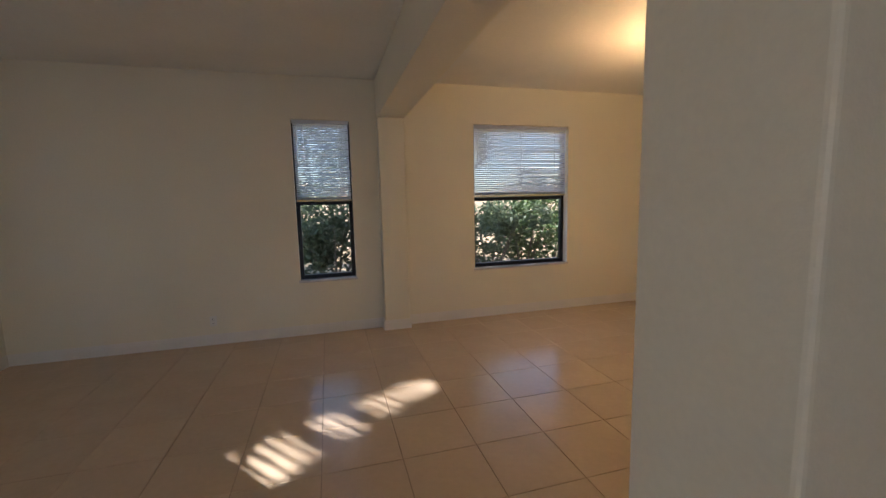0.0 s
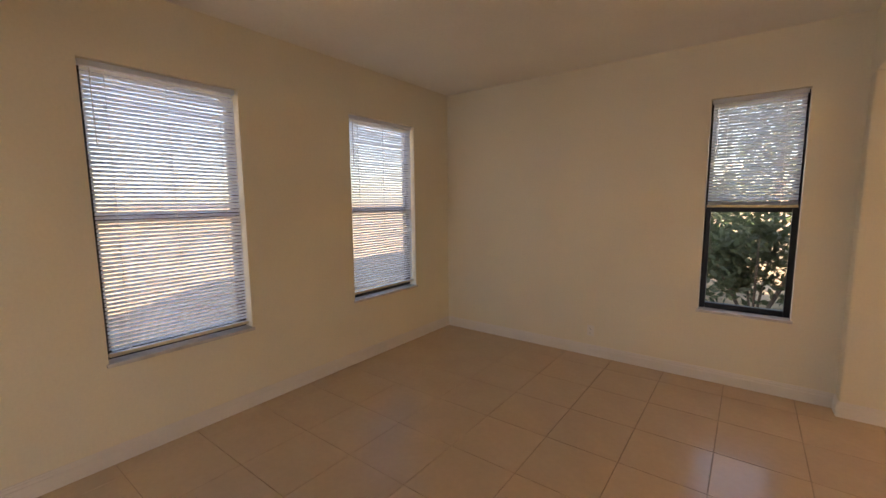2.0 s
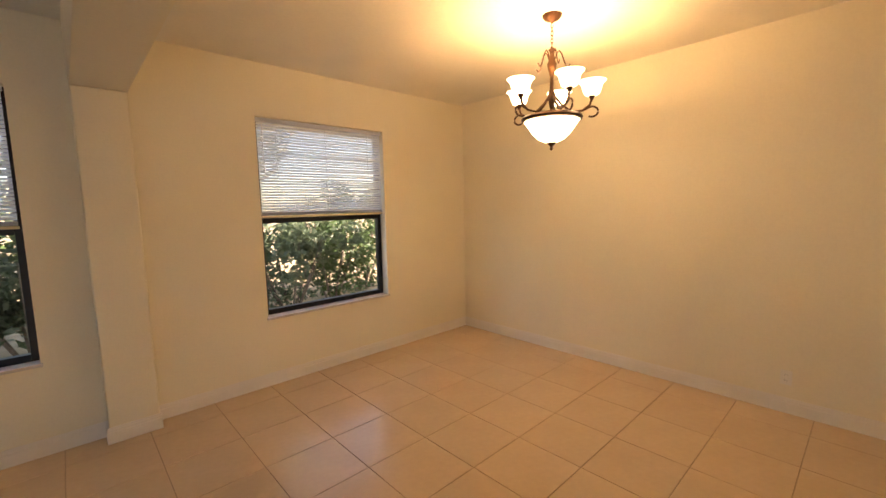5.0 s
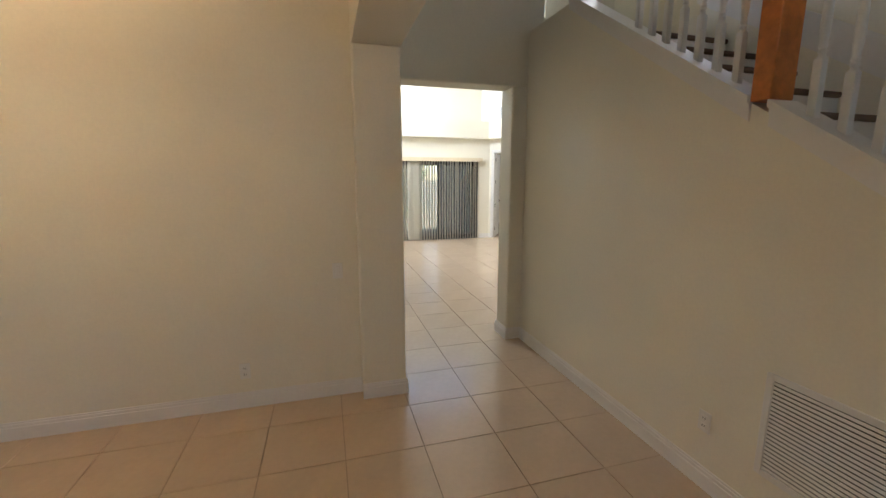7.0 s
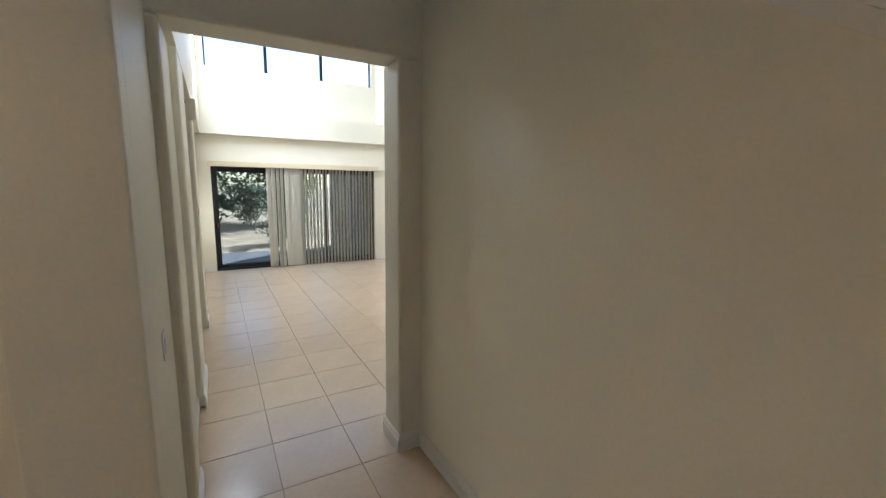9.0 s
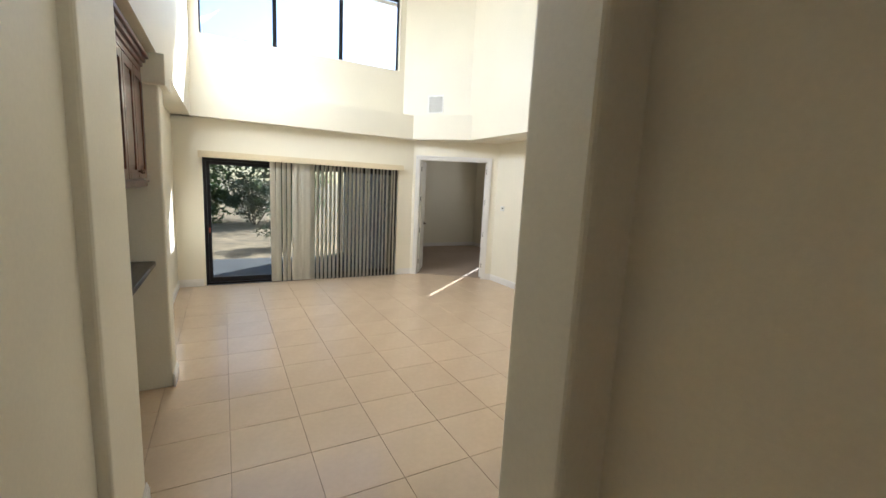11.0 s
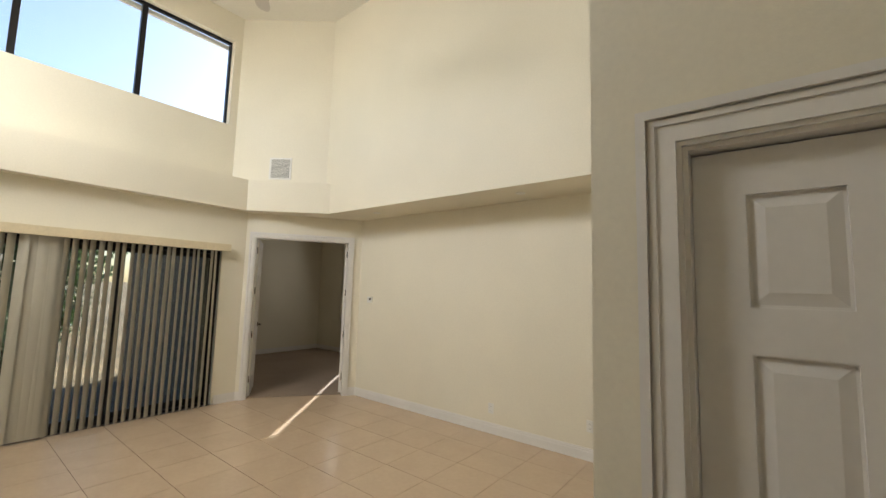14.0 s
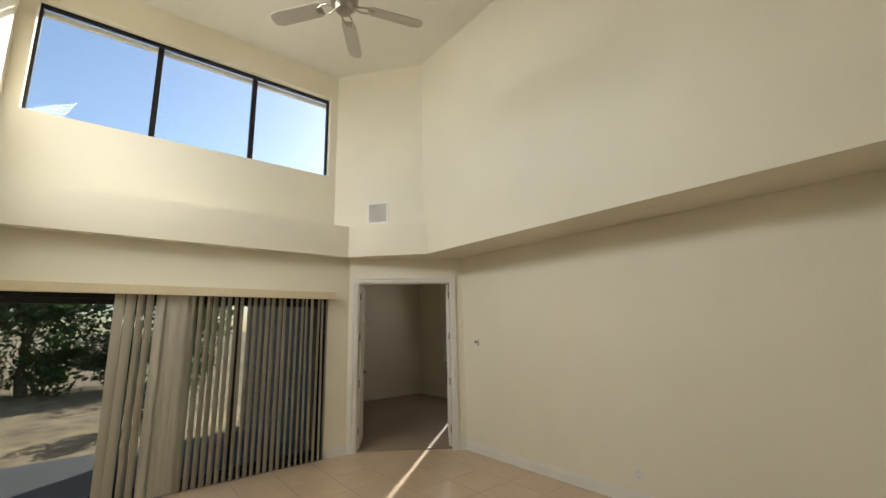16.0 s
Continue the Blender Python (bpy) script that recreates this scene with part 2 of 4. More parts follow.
structure("beam_between_rooms", box(B(), 1.06, 1.37, 1.117, NORTH, BEAM, LIVING_TOP + 0.1), PAINT, "cream plastered beam between living and dining room", "beam")
structure("beam_foyer", box(B(), WEST, EAST, 0.79, 1.117, BEAM, FOYER_TOP), PAINT, "cream plastered beam along the foyer", "beam")
structure("column", box(B(), 1.06, 1.37, 0.79, 1.117, 0, BEAM, bevel=0.012), PAINT, "square cream plastered column under crossing beams", "column")
structure("pilaster_north", box(B(), 1.06, 1.37, NORTH - 0.15, NORTH + 0.01, 0, BEAM, bevel=0.012), PAINT, "cream pilaster on the north wall", "pilaster")
structure("pilaster_east", box(B(), EAST - 0.12, EAST + 0.01, 0.79, 1.117, 0, BEAM, bevel=0.012), PAINT, "cream pilaster at the dining room corner", "pilaster")
# foyer: closed round the camera; an unseen raked slot is added to shape the sun patch
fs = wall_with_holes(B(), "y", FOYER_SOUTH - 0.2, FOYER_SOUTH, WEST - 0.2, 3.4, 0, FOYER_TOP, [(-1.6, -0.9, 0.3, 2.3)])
box(fs, 3.4, 6.96, FOYER_SOUTH - 0.2, FOYER_SOUTH, 0, 3.2)
for lower in (True, False):
    z = ((3.2, 3.2, 4.36, 3.25) if lower else (3.62, 4.56, FOYER_TOP, FOYER_TOP))
    x0, x1 = 3.4, 6.94
    q = [(x0, z[0]), (x1, z[1]), (x1, z[2]), (x0, z[3])]
    f = [fs.verts.new((x, FOYER_SOUTH, h)) for x, h in q]
    g = [fs.verts.new((x, FOYER_SOUTH - 0.2, h)) for x, h in q]
    fs.faces.new(f)
    fs.faces.new(g[::-1])
    for i in range(4):
        fs.faces.new((f[i], g[i], g[(i + 1) % 4], f[(i + 1) % 4]))
# plug in the slot that keeps its sun off the column
box(fs, 3.62, 4.1, FOYER_SOUTH - 0.199, FOYER_SOUTH - 0.001, 3.1, FOYER_TOP - 0.01)
box(fs, 6.94, 6.96, FOYER_SOUTH - 0.2, FOYER_SOUTH, 3.2, FOYER_TOP)
structure("wall_foyer_south", fs, PAINT, "cream foyer wall with entrance sidelight and added raked sun slot", "wall")
structure("ceiling_foyer", box(B(), WEST - 0.2, 5.8, FOYER_SOUTH - 0.2, 1.117, FOYER_TOP, FOYER_TOP + 0.1), CEILING, "white two-storey foyer ceiling", "ceiling")
structure("wall_passage_north", box(B(), EAST + 0.15, 5.63, 0.79, 1.0, 0, FOYER_TOP), PAINT, "cream wall beside the passage", "wall")
# stair wall with sloping top
sw = B()
ST = lambda x: 1.53 + 0.672 * (x - 2.73)
q = [(0.45, 0.0), (5.62, 0.0), (5.62, ST(4.9)), (4.9, ST(4.9)), (0.45, ST(0.45))]
f = [sw.verts.new((x, -0.566, h)) for x, h in q]
g = [sw.verts.new((x, -0.70, h)) for x, h in q]
sw.faces.new(f)
sw.faces.new(g[::-1])
for i in range(len(q)):
    sw.faces.new((f[i], g[i], g[(i + 1) % len(q)], f[(i + 1) % len(q)]))
structure("wall_stair", sw, PAINT, "cream wall under the staircase", "wall")
structure("wall_stair_back", box(B(), 0.45, 5.8, -1.85, -1.75, 0, 3.0), PAINT, "cream half wall behind the staircase", "wall")
# passage opening
pj = B()
box(pj, 5.61, 5.86, -0.72, -0.41, 0, 2.5, bevel=0.018)
structure("opening_jamb_south", pj, PAINT, "cream rounded jamb of the passage opening", "wall")
structure("opening_jamb_north", box(B(), 5.61, 5.86, 0.74, 1.1, 0, 2.5, bevel=0.018), PAINT, "cream rounded jamb of the passage opening", "wall")
structure("opening_header", box(B(), 5.61, 5.86, -0.72, 1.1, 2.5, ROOM_TOP, bevel=0.018), PAINT, "cream header wall over the passage opening", "wall")
# understairs block with closet
# the two upper holes are added, out of view, to pass the slot's sun
cw = wall_with_holes(B(), "y", -1.48, -1.357, 5.8, 6.97, 0, ROOM_TOP, [(6.04, 6.74, 0, 2.03), (5.85, 6.03, 3.3, 4.6), (6.03, 6.75, 3.3, 4.6)])
structure("wall_closet", cw, PAINT, "cream wall with a panel door", "wall")
structure("wall_alcove_west", wall_with_holes(B(), "x", 5.79, 5.918, -1.357, -0.72, 0, 3.2, [(-1.19, -0.76, 0, 2.03)]), PAINT, "cream alcove wall with a door", "wall")
# high hole added on the sun's way to the raked slot
structure("wall_closet_end", wall_with_holes(B(), "x", 6.84, 6.97, SOUTH_LOW, -1.48, 0, ROOM_TOP, [(-4.3, -1.7, 4.2, 5.5)]), PAINT, "cream end wall of the closet block", "wall")
structure("closet_top", box(B(), 5.8, 6.84, FOYER_SOUTH, -1.48, 2.6, 2.7), PAINT, "plain closet top", "ceiling")

# ---- family room shell ----
LOW_A, LOW_B = Vector((SLIDER_X, -3.05)), Vector((11.58, SOUTH_LOW))
UP_A, UP_B = Vector((CLERE_X, -2.88)), Vector((11.65, SOUTH_UP))
BAND_A, BAND_B = Vector((BAND_X, -2.95)), Vector((11.55, SOUTH_UP))
structure("wall_slider", wall_with_holes(B(), "x", SLIDER_X, SLIDER_X + 0.2, LOW_A.y - 0.1, 1.3, 0, BAND_LOW + 0.01, [(-2.73, 0.61, 0, 2.1)]), PAINT, "cream wall round the sliding patio door", "wall")
structure("wall_clerestory", wall_with_holes(B(), "x", CLERE_X, CLERE_X + 0.2, UP_A.y - 0.3, 1.0, BAND_LOW, ROOM_TOP + 0.1, [(-2.77, 0.60, 4.01, 5.33)]), PAINT, "cream upper wall with a wide clerestory window", "wall")
bd = box(B(), BAND_X, CLERE_X + 0.05, BAND_A.y, 1.2, BAND_LOW, BAND_HIGH)
prism(bd, [tuple(BAND_A), tuple(BAND_A + Vector((0.42, 0.0))), (12.95, -3.4), (12.0, -4.2), (BAND_B.x, -4.2), tuple(BAND_B)][::-1], BAND_LOW + 0.001, BAND_HIGH - 0.001)
structure("soffit_band", bd, PAINT, "cream plastered soffit ledge above the patio door", "soffit")
# unseen hole near the top admits the sun for the living room patch
structure("wall_south_upper", wall_with_holes(B(), "y", SOUTH_LOW - 0.2, SOUTH_UP, 6.9, UP_B.x + 0.02, BAND_LOW, ROOM_TOP, [(6.9, 8.1, 4.95, 5.72)]), PAINT, "cream overhanging upper south wall", "wall")
ud = B()
prism(ud, [tuple(UP_B), tuple(UP_A), tuple(UP_A + Vector((0.2, -0.2))), tuple(UP_B + Vector((0.1, -0.3)))][::-1], BAND_HIGH, ROOM_TOP)
structure("wall_diagonal_upper", ud, PAINT, "cream diagonal upper wall", "wall")
structure("wall_south_lower", box(B(), 6.9, LOW_B.x, SOUTH_LOW - 0.15, SOUTH_LOW, 0, BAND_LOW), PAINT, "plain cream south wall", "wall")
DIAG = (LOW_B - LOW_A).normalized()
DIAG_OUT = Vector((DIAG.y, -DIAG.x))
if DIAG_OUT.dot(Vector((1, -1))) < 0:
    DIAG_OUT = -DIAG_OUT
DD0, DD1 = 0.13, (LOW_B - LOW_A).length - 0.19
DD_TOP = 2.34


def diag_box(bm, s0, s1, d0, d1, z0, z1):
    """A block along the diagonal wall: s along it, d away from the room."""
    p = [LOW_A + DIAG * s + DIAG_OUT * d for s, d in ((s0, d0), (s0, d1), (s1, d1), (s1, d0))]
    return prism(bm, [tuple(q) for q in p], z0, z1)


dw = B()
diag_box(dw, -0.05, DD0, 0, 0.14, 0, BAND_LOW)
diag_box(dw, DD1, (LOW_B - LOW_A).length + 0.1, 0, 0.14, 0, BAND_LOW)
diag_box(dw, DD0, DD1, 0, 0.14, DD_TOP, BAND_LOW)
structure("wall_diagonal", dw, PAINT, "cream diagonal wall round the double doors", "wall")
structure("ceiling_family", box(B(), 5.6, 13.2, -3.95, 1.2, ROOM_TOP, ROOM_TOP + 0.1), CEILING, "high cream family room ceiling", "ceiling")
# the hole is made up, only to hold the fill lamp
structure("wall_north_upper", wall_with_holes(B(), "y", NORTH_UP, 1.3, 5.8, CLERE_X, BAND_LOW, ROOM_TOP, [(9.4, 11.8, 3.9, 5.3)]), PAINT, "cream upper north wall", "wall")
structure("wall_north_lower", box(B(), 9.14, SLIDER_X, NORTH_LOW, 1.3, 0, BAND_LOW), PAINT, "cream north wall under the soffit", "wall")
structure("pier_west", box(B(), 6.83, 7.45, NORTH_UP, 1.75, 0, BAND_LOW, bevel=0.018), PAINT, "cream rounded pier beside the desk niche", "pier")
structure("wall_passage_side", box(B(), 5.8, 6.83, NORTH_UP + 0.05, 1.1, 0, BAND_LOW), PAINT, "cream wall between the piers", "wall")
structure("pier_east", box(B(), 8.88, 9.14, NORTH_UP, 1.75, 0, BAND_LOW, bevel=0.018), PAINT, "cream rounded pier beside the desk niche", "pier")
structure("pier_capital", box(B(), 8.84, 9.20, NORTH_UP - 0.05, 1.0, 2.47, BAND_LOW, bevel=0.01), PAINT, "cream block at the top of the pier", "pier")
structure("wall_niche", box(B(), 7.45, 8.88, 1.62, 1.75, 0, BAND_LOW), PAINT, "cream back wall of the desk niche", "wall")

# ---- bedroom ----
bw = wall_with_holes(B(), "y", -6.95, -6.75, 10.5, 16.1, 0, 3.1, [(13.55, 15.05, 0.8, 2.95)])
structure("wall_bedroom_south", bw, PAINT, "cream bedroom wall with a shaded window", "wall")
structure("wall_bedroom_east", box(B(), 15.95, 16.1, -6.75, -2.6, 0, 3.1), PAINT, "plain cream bedroom wall", "wall")
structure("wall_bedroom_north", box(B(), SLIDER_X + 0.2, 15.95, -2.75, -2.6, 0, 3.1), PAINT, "plain cream bedroom wall", "wall")
# dark skin added over the pale wall so the blind's gaps look dim
structure("wall_bedroom_outside", box(B(), SLIDER_X + 0.2, 16.1, -2.6, -2.57, -0.12, 3.15), STUCCO, "dark stucco skin added over the outside wall beside the patio", "wall")
structure("wall_bedroom_west", box(B(), 10.6, 10.75, -6.75, SOUTH_LOW - 0.15, 0, 3.1), PAINT, "plain cream bedroom wall", "wall")
cb = prism(B(), [(LOW_A + DIAG_OUT * 0.1).to_tuple(), (LOW_B + DIAG_OUT * 0.1).to_tuple(), (10.6, -4.6), (10.6, -6.95), (16.1, -6.95), (16.1, -2.6), (12.9, -2.6)], 3.05, 3.15)
structure("ceiling_bedroom", cb, CEILING, "white bedroom ceiling", "ceiling")
cp = B()
prism(cp, [(LOW_A + DIAG_OUT * 0.07).to_tuple(), (LOW_B + DIAG_OUT * 0.07).to_tuple(), (10.75, -6.75), (15.95, -6.75), (15.95, -2.75)], -0.05, 0.012)
structure("bedroom_carpet", cp, CARPET, "taupe bedroom carpet", "carpet")

# ---- ground and floor base ----
gd = B()
box(gd, -400, 400, -400, 400, -0.3, -0.12)
structure("ground", gd, LAWN, "dry patchy lawn round the house", "ground")
structure("patio", box(B(), SLIDER_X + 0.2, 15.2, -2.6, 3.5, -0.12, -0.04), CONCRETE, "grey concrete patio outside the sliding door", "patio")
fl = B()
box(fl, WEST, 7.0, FOYER_SOUTH, NORTH, -0.1, -0.006)
box(fl, 7.0, SLIDER_X + 0.2, SOUTH_LOW, 1.75, -0.1, -0.006)
floor = structure("floor", fl, GROUT, "beige glazed tile floor with dark grout", "floor")


# ---- baseboards ----
def baseboard(name, x0, y0, x1, y1, nx, ny):
    """A moulded white skirting from one point to another; (nx, ny) points into the room."""
    bm = B()
    d = Vector((x1 - x0, y1 - y0))
    n = Vector((nx, ny)).normalized()
    for t, z0, z1 in ((0.016, 0.0, 0.085), (0.011, 0.085, 0.105), (0.006, 0.105, 0.118)):
        p = [Vector((x0, y0)), Vector((x1, y1)), Vector((x1, y1)) + n * t, Vector((x0, y0)) + n * t]
        prism(bm, [q.to_tuple() for q in p], z0, z1)
    structure(name, bm, TRIM, "white moulded baseboard along the wall", "baseboard")


for row in (("baseboard_west", WEST, FOYER_SOUTH, WEST, NORTH, 1, 0), ("baseboard_north", WEST, NORTH, 1.06, NORTH, 0, -1),
            ("baseboard_dining", 1.37, NORTH, EAST, NORTH, 0, -1), ("baseboard_east", EAST, 1.117, EAST, NORTH, -1, 0),
            ("baseboard_pilaster", 1.05, NORTH - 0.15, 1.38, NORTH - 0.15, 0, -1), ("baseboard_pilaster_west", 1.06, NORTH - 0.16, 1.06, NORTH, -1, 0),
            ("baseboard_pilaster_east", EAST - 0.12, 0.78, EAST - 0.12, 1.12, -1, 0), ("baseboard_pilaster_south", EAST - 0.13, 0.79, 5.61, 0.79, 0, -1),
            ("baseboard_stair", 0.45, -0.566, 5.61, -0.566, 0, 1), ("baseboard_jamb_west", 5.61, -0.55, 5.61, -0.40, -1, 0), ("baseboard_jamb", 5.595, -0.41, 5.875, -0.41, 0, 1),
            ("baseboard_jamb_east", 5.86, -0.72, 5.86, -0.40, 1, 0), ("baseboard_jamb_north", 5.595, 0.74, 5.875, 0.74, 0, -1),
            ("baseboard_column_west", 1.06, 0.78, 1.06, 1.13, -1, 0), ("baseboard_column_north", 1.05, 1.117, 1.38, 1.117, 0, 1),
            ("baseboard_closet", 6.86, -1.357, 6.98, -1.357, 0, 1), ("baseboard_closet_end", 6.97, SOUTH_LOW, 6.97, -1.34, 1, 0),
            ("baseboard_south", 7.0, SOUTH_LOW, LOW_B.x, SOUTH_LOW, 0, 1), ("baseboard_slider_south", SLIDER_X, LOW_A.y, SLIDER_X, -2.76, -1, 0),
            ("baseboard_slider_north", SLIDER_X, 0.64, SLIDER_X, NORTH_LOW, -1, 0), ("baseboard_family_north", 9.14, NORTH_LOW, SLIDER_X, NORTH_LOW, 0, -1),
            ("baseboard_pier_west", 6.82, NORTH_UP, 7.46, NORTH_UP, 0, -1), ("baseboard_passage_side", 5.92, NORTH_UP + 0.05, 6.83, NORTH_UP + 0.05, 0, -1),
            ("baseboard_pier_east", 8.87, NORTH_UP, 9.15, NORTH_UP, 0, -1), ("baseboard_pier_side", 9.14, NORTH_UP, 9.14, NORTH_LOW, 1, 0),
            ("baseboard_bedroom_east", 15.95, -6.75, 15.95, -2.75, -1, 0), ("baseboard_bedroom_south", 10.75, -6.75, 15.95, -6.75, 0, 1)):
    baseboard(*row)
for a, b in ((LOW_A, LOW_A + DIAG * (DD0 - 0.075)), (LOW_A + DIAG * (DD1 + 0.075), LOW_B)):
    baseboard("baseboard_diagonal", a.x, a.y, b.x, b.y, -DIAG_OUT.x, -DIAG_OUT.y)


# ---- windows with mini blinds ----
def hung_window(name, m, w, h, label):
    """Local x along the wall from 0 to w, z up from the sill, y outwards through the wall (room face at 0)."""
    win = thing(name, m, label, "window", kind="structure")
    fr = B()
    for x0, x1, z0, z1 in ((0, 0.045, 0, h), (w - 0.045, w, 0, h), (0.045, w - 0.045, 0, 0.05), (0.045, w - 0.045, h - 0.05, h)):
        box(fr, x0, x1, 0.10, 0.16, z0, z1, bevel=0.004)
    part("window_frame", fr, BLACK, win, "black metal window frame")
    rail = B()
    box(rail, 0.045, w - 0.045, 0.105, 0.145, h * 0.49 - 0.025, h * 0.49 + 0.025, bevel=0.004)
    part("meeting_rail", rail, BLACK, win)
    for z0, z1, y in ((0.05, h * 0.49 - 0.025, 0.118), (h * 0.49 + 0.025, h - 0.05, 0.135)):
        g = part("pane", box(B(), 0.045, w - 0.045, y, y + 0.004, z0, z1), GLASS, win)
        g.visible_shadow = False
    part("window_sill", box(B(), -0.012, w + 0.012, -0.018, 0.10, -0.022, 0.002, bevel=0.004), MARBLE, win, "grey marble window sill")
    return win


def mini_blind(m, w, h, drop, tilt, label, spread=0.026):
    """Hangs from z = h; drop: how far it is let down; the rest of its slats is bunched at the bottom."""
    bl = thing("mini_blind", m, label, "window blind", "mini blinds on the windows")
    part("headrail", box(B(), 0.012, w - 0.012, 0.025, 0.06, h - 0.04, h - 0.004, bevel=0.003), VINYL, bl)
    slat = B()
    pts = [(-0.0125, 0.0), (-0.006, 0.0016), (0.0, 0.0022), (0.006, 0.0016), (0.0125, 0.0)]
    top = [[slat.verts.new((x, y, z + 0.0004)) for y, z in pts] for x in (0.02, w - 0.02)]
    low = [[slat.verts.new((x, y, z - 0.0004)) for y, z in pts] for x in (0.02, w - 0.02)]
    for i in range(4):
        slat.faces.new((top[0][i], top[0][i + 1], top[1][i + 1], top[1][i]))
        slat.faces.new((low[0][i + 1], low[0][i], low[1][i], low[1][i + 1]))
    me = mesh_of("slat", slat, VINYL, True)
    n = int((drop - 0.08) / spread)
    rnd = random.Random(len(label) + n)
    for i in range(n):
        o = part("slat", me, VINYL, bl)
        o.matrix_basis = pose(0, 0.043, h - 0.055 - i * spread, tilt + rnd.uniform(-2.5, 2.5), rnd.uniform(-0.12, 0.12), 0)
    z = h - drop
    bunch = 10 if drop < h * 0.8 else 1
    for i in range(bunch):
        o = part("slat", me, VINYL, bl)
        o.matrix_basis = pose(0, 0.043, z + 0.024 + i * 0.0028, 4, 0, 0)
    part("bottom_rail", box(B(), 0.014, w - 0.014, 0.03, 0.056, z, z + 0.02, bevel=0.003), RAILWOOD, bl, "cream bottom rail")
    for u in ((0.2, 0.8) if w < 0.8 else (0.14, 0.5, 0.86)):
        for y in (0.029, 0.057):
            part("ladder_cord", tube(B(), [(u * w, y, z + 0.01), (u * w, y, h - 0.03)], 0.0018, 5), CORD, bl)
    part("tilt_wand", tube(B(), [(0.06, 0.018, h - 0.05), (0.062, 0.016, h - 0.5)], 0.0035, 6), CORD, bl)
    return bl


WH = HEAD - SILL
north = lambda x: pose(x, NORTH, SILL)
west = lambda y: pose(WEST, y, SILL, 0, 0, 90)
hung_window("window_1", west(1.79), 0.93, WH, "black framed window in the west wall")
hung_window("window_2", west(3.79), 0.955, WH, "black framed window in the west wall")
hung_window("window_3", north(0.10), 0.65, WH, "narrow black framed window in the north wall")
hung_window("window_4", north(2.285), 1.375, WH, "wide black framed window in the north wall")
mini_blind(west(1.79), 0.93, WH, WH - 0.03, -57, "white mini blind let down over the window beside the corner")
mini_blind(west(3.79), 0.955, WH, WH - 0.05, -57, "white mini blind let down fully over its window")
mini_blind(north(0.10), 0.65, WH, 0.93, -56, "white mini blind half raised on the narrow window")
mini_blind(north(2.285), 1.375, WH, 0.92, -58, "white mini blind half raised on the wide window")

# ---- clerestory ----
cl = thing("window_5", pose(CLERE_X, 0, 4.01), "wide clerestory window with black mullions", "window", kind="structure")
CH = 1.32
fr = B()
for y0, y1, z0, z1 in ((-2.77, -2.74, 0, CH), (0.57, 0.60, 0, CH), (-2.74, 0.57, 0, 0.03), (-2.74, 0.57, CH - 0.035, CH)):
    box(fr, 0.10, 0.15, y0, y1, z0, z1)
part("window_frame", fr, BLACK, cl, "thin black window frame")
for y in (-1.65, -0.52):
    part("mullion", box(B(), 0.09, 0.155, y - 0.032, y + 0.032, 0.03, CH - 0.035, bevel=0.004), BLACK, cl, "black metal mullion")
for y0, y1 in ((-2.74, -1.682), (-1.618, -0.552), (-0.488, 0.57)):
    part("pane", box(B(), 0.122, 0.127, y0, y1, 0.03, CH - 0.035), GLASS, cl).visible_shadow = False
part("window_head_trim", box(B(), 0.16, 0.2, -2.77, 0.6, CH - 0.1, CH - 0.04), TRIM, cl)

# ---- sliding patio door and vertical blind ----
sd = thing("sliding_door", pose(SLIDER_X, 0, 0), "black framed glass sliding patio door, closed", "sliding door")
fr = B()
for y0, y1, z0, z1 in ((-2.73, -2.68, 0, 2.1), (0.56, 0.61, 0, 2.1), (-2.68, 0.56, 0, 0.03), (-2.68, 0.56, 2.05, 2.1)):
    box(fr, 0.06, 0.16, y0, y1, z0, z1, bevel=0.004)
part("door_frame", fr, BLACK, sd)
for i, (y0, y1, x) in enumerate(((-2.68, -1.58, 0.115), (-1.62, -0.52, 0.075), (-0.56, 0.56, 0.115))):
    pn = B()
    for a, b, c, d in ((y0, y0 + 0.05, 0.03, 2.05), (y1 - 0.05, y1, 0.03, 2.05), (y0 + 0.05, y1 - 0.05, 0.03, 0.11), (y0 + 0.05, y1 - 0.05, 1.99, 2.05)):
        box(pn, x, x + 0.035, a, b, c, d, bevel=0.003)
    pan = part("door_panel", pn, BLACK, sd)
    part("pane", box(B(), x + 0.015, x + 0.02, y0 + 0.05, y1 - 0.05, 0.11, 1.99), TINTED, pan).visible_shadow = False
part("door_latch", box(B(), 0.045, 0.07, 0.525, 0.55, 0.88, 0.96, bevel=0.006), material("red plastic", (0.25, 0.035, 0.02), 0.4), sd, "small red latch")
structure("door_1_sill", box(B(), SLIDER_X, SLIDER_X + 0.2, -2.73, 0.61, -0.05, 0.004), BLACK, "dark metal sliding door track", "sill")

vb = thing("vertical_blind", pose(SLIDER_X, 0, 0), "cream vertical blind half drawn over the patio door", "window blind")
va = B()
box(va, -0.115, -0.1, -2.80, 0.66, 2.09, 2.19, bevel=0.003)
box(va, -0.1, 0.0, -2.80, 0.66, 2.175, 2.19)
part("valance", va, RAILWOOD, vb, "cream valance over the door")
part("headrail", box(B(), -0.07, -0.03, -2.76, 0.62, 2.13, 2.17), VANE, vb)
vane = B()
prof = [(-0.0445, 0.0), (-0.022, 0.006), (0.0, 0.008), (0.022, 0.006), (0.0445, 0.0)]
f = [[vane.verts.new((x, y, z)) for x, y in prof] for z in (0.018, 2.12)]
g = [[vane.verts.new((x, y - 0.001, z)) for x, y in prof] for z in (0.018, 2.12)]
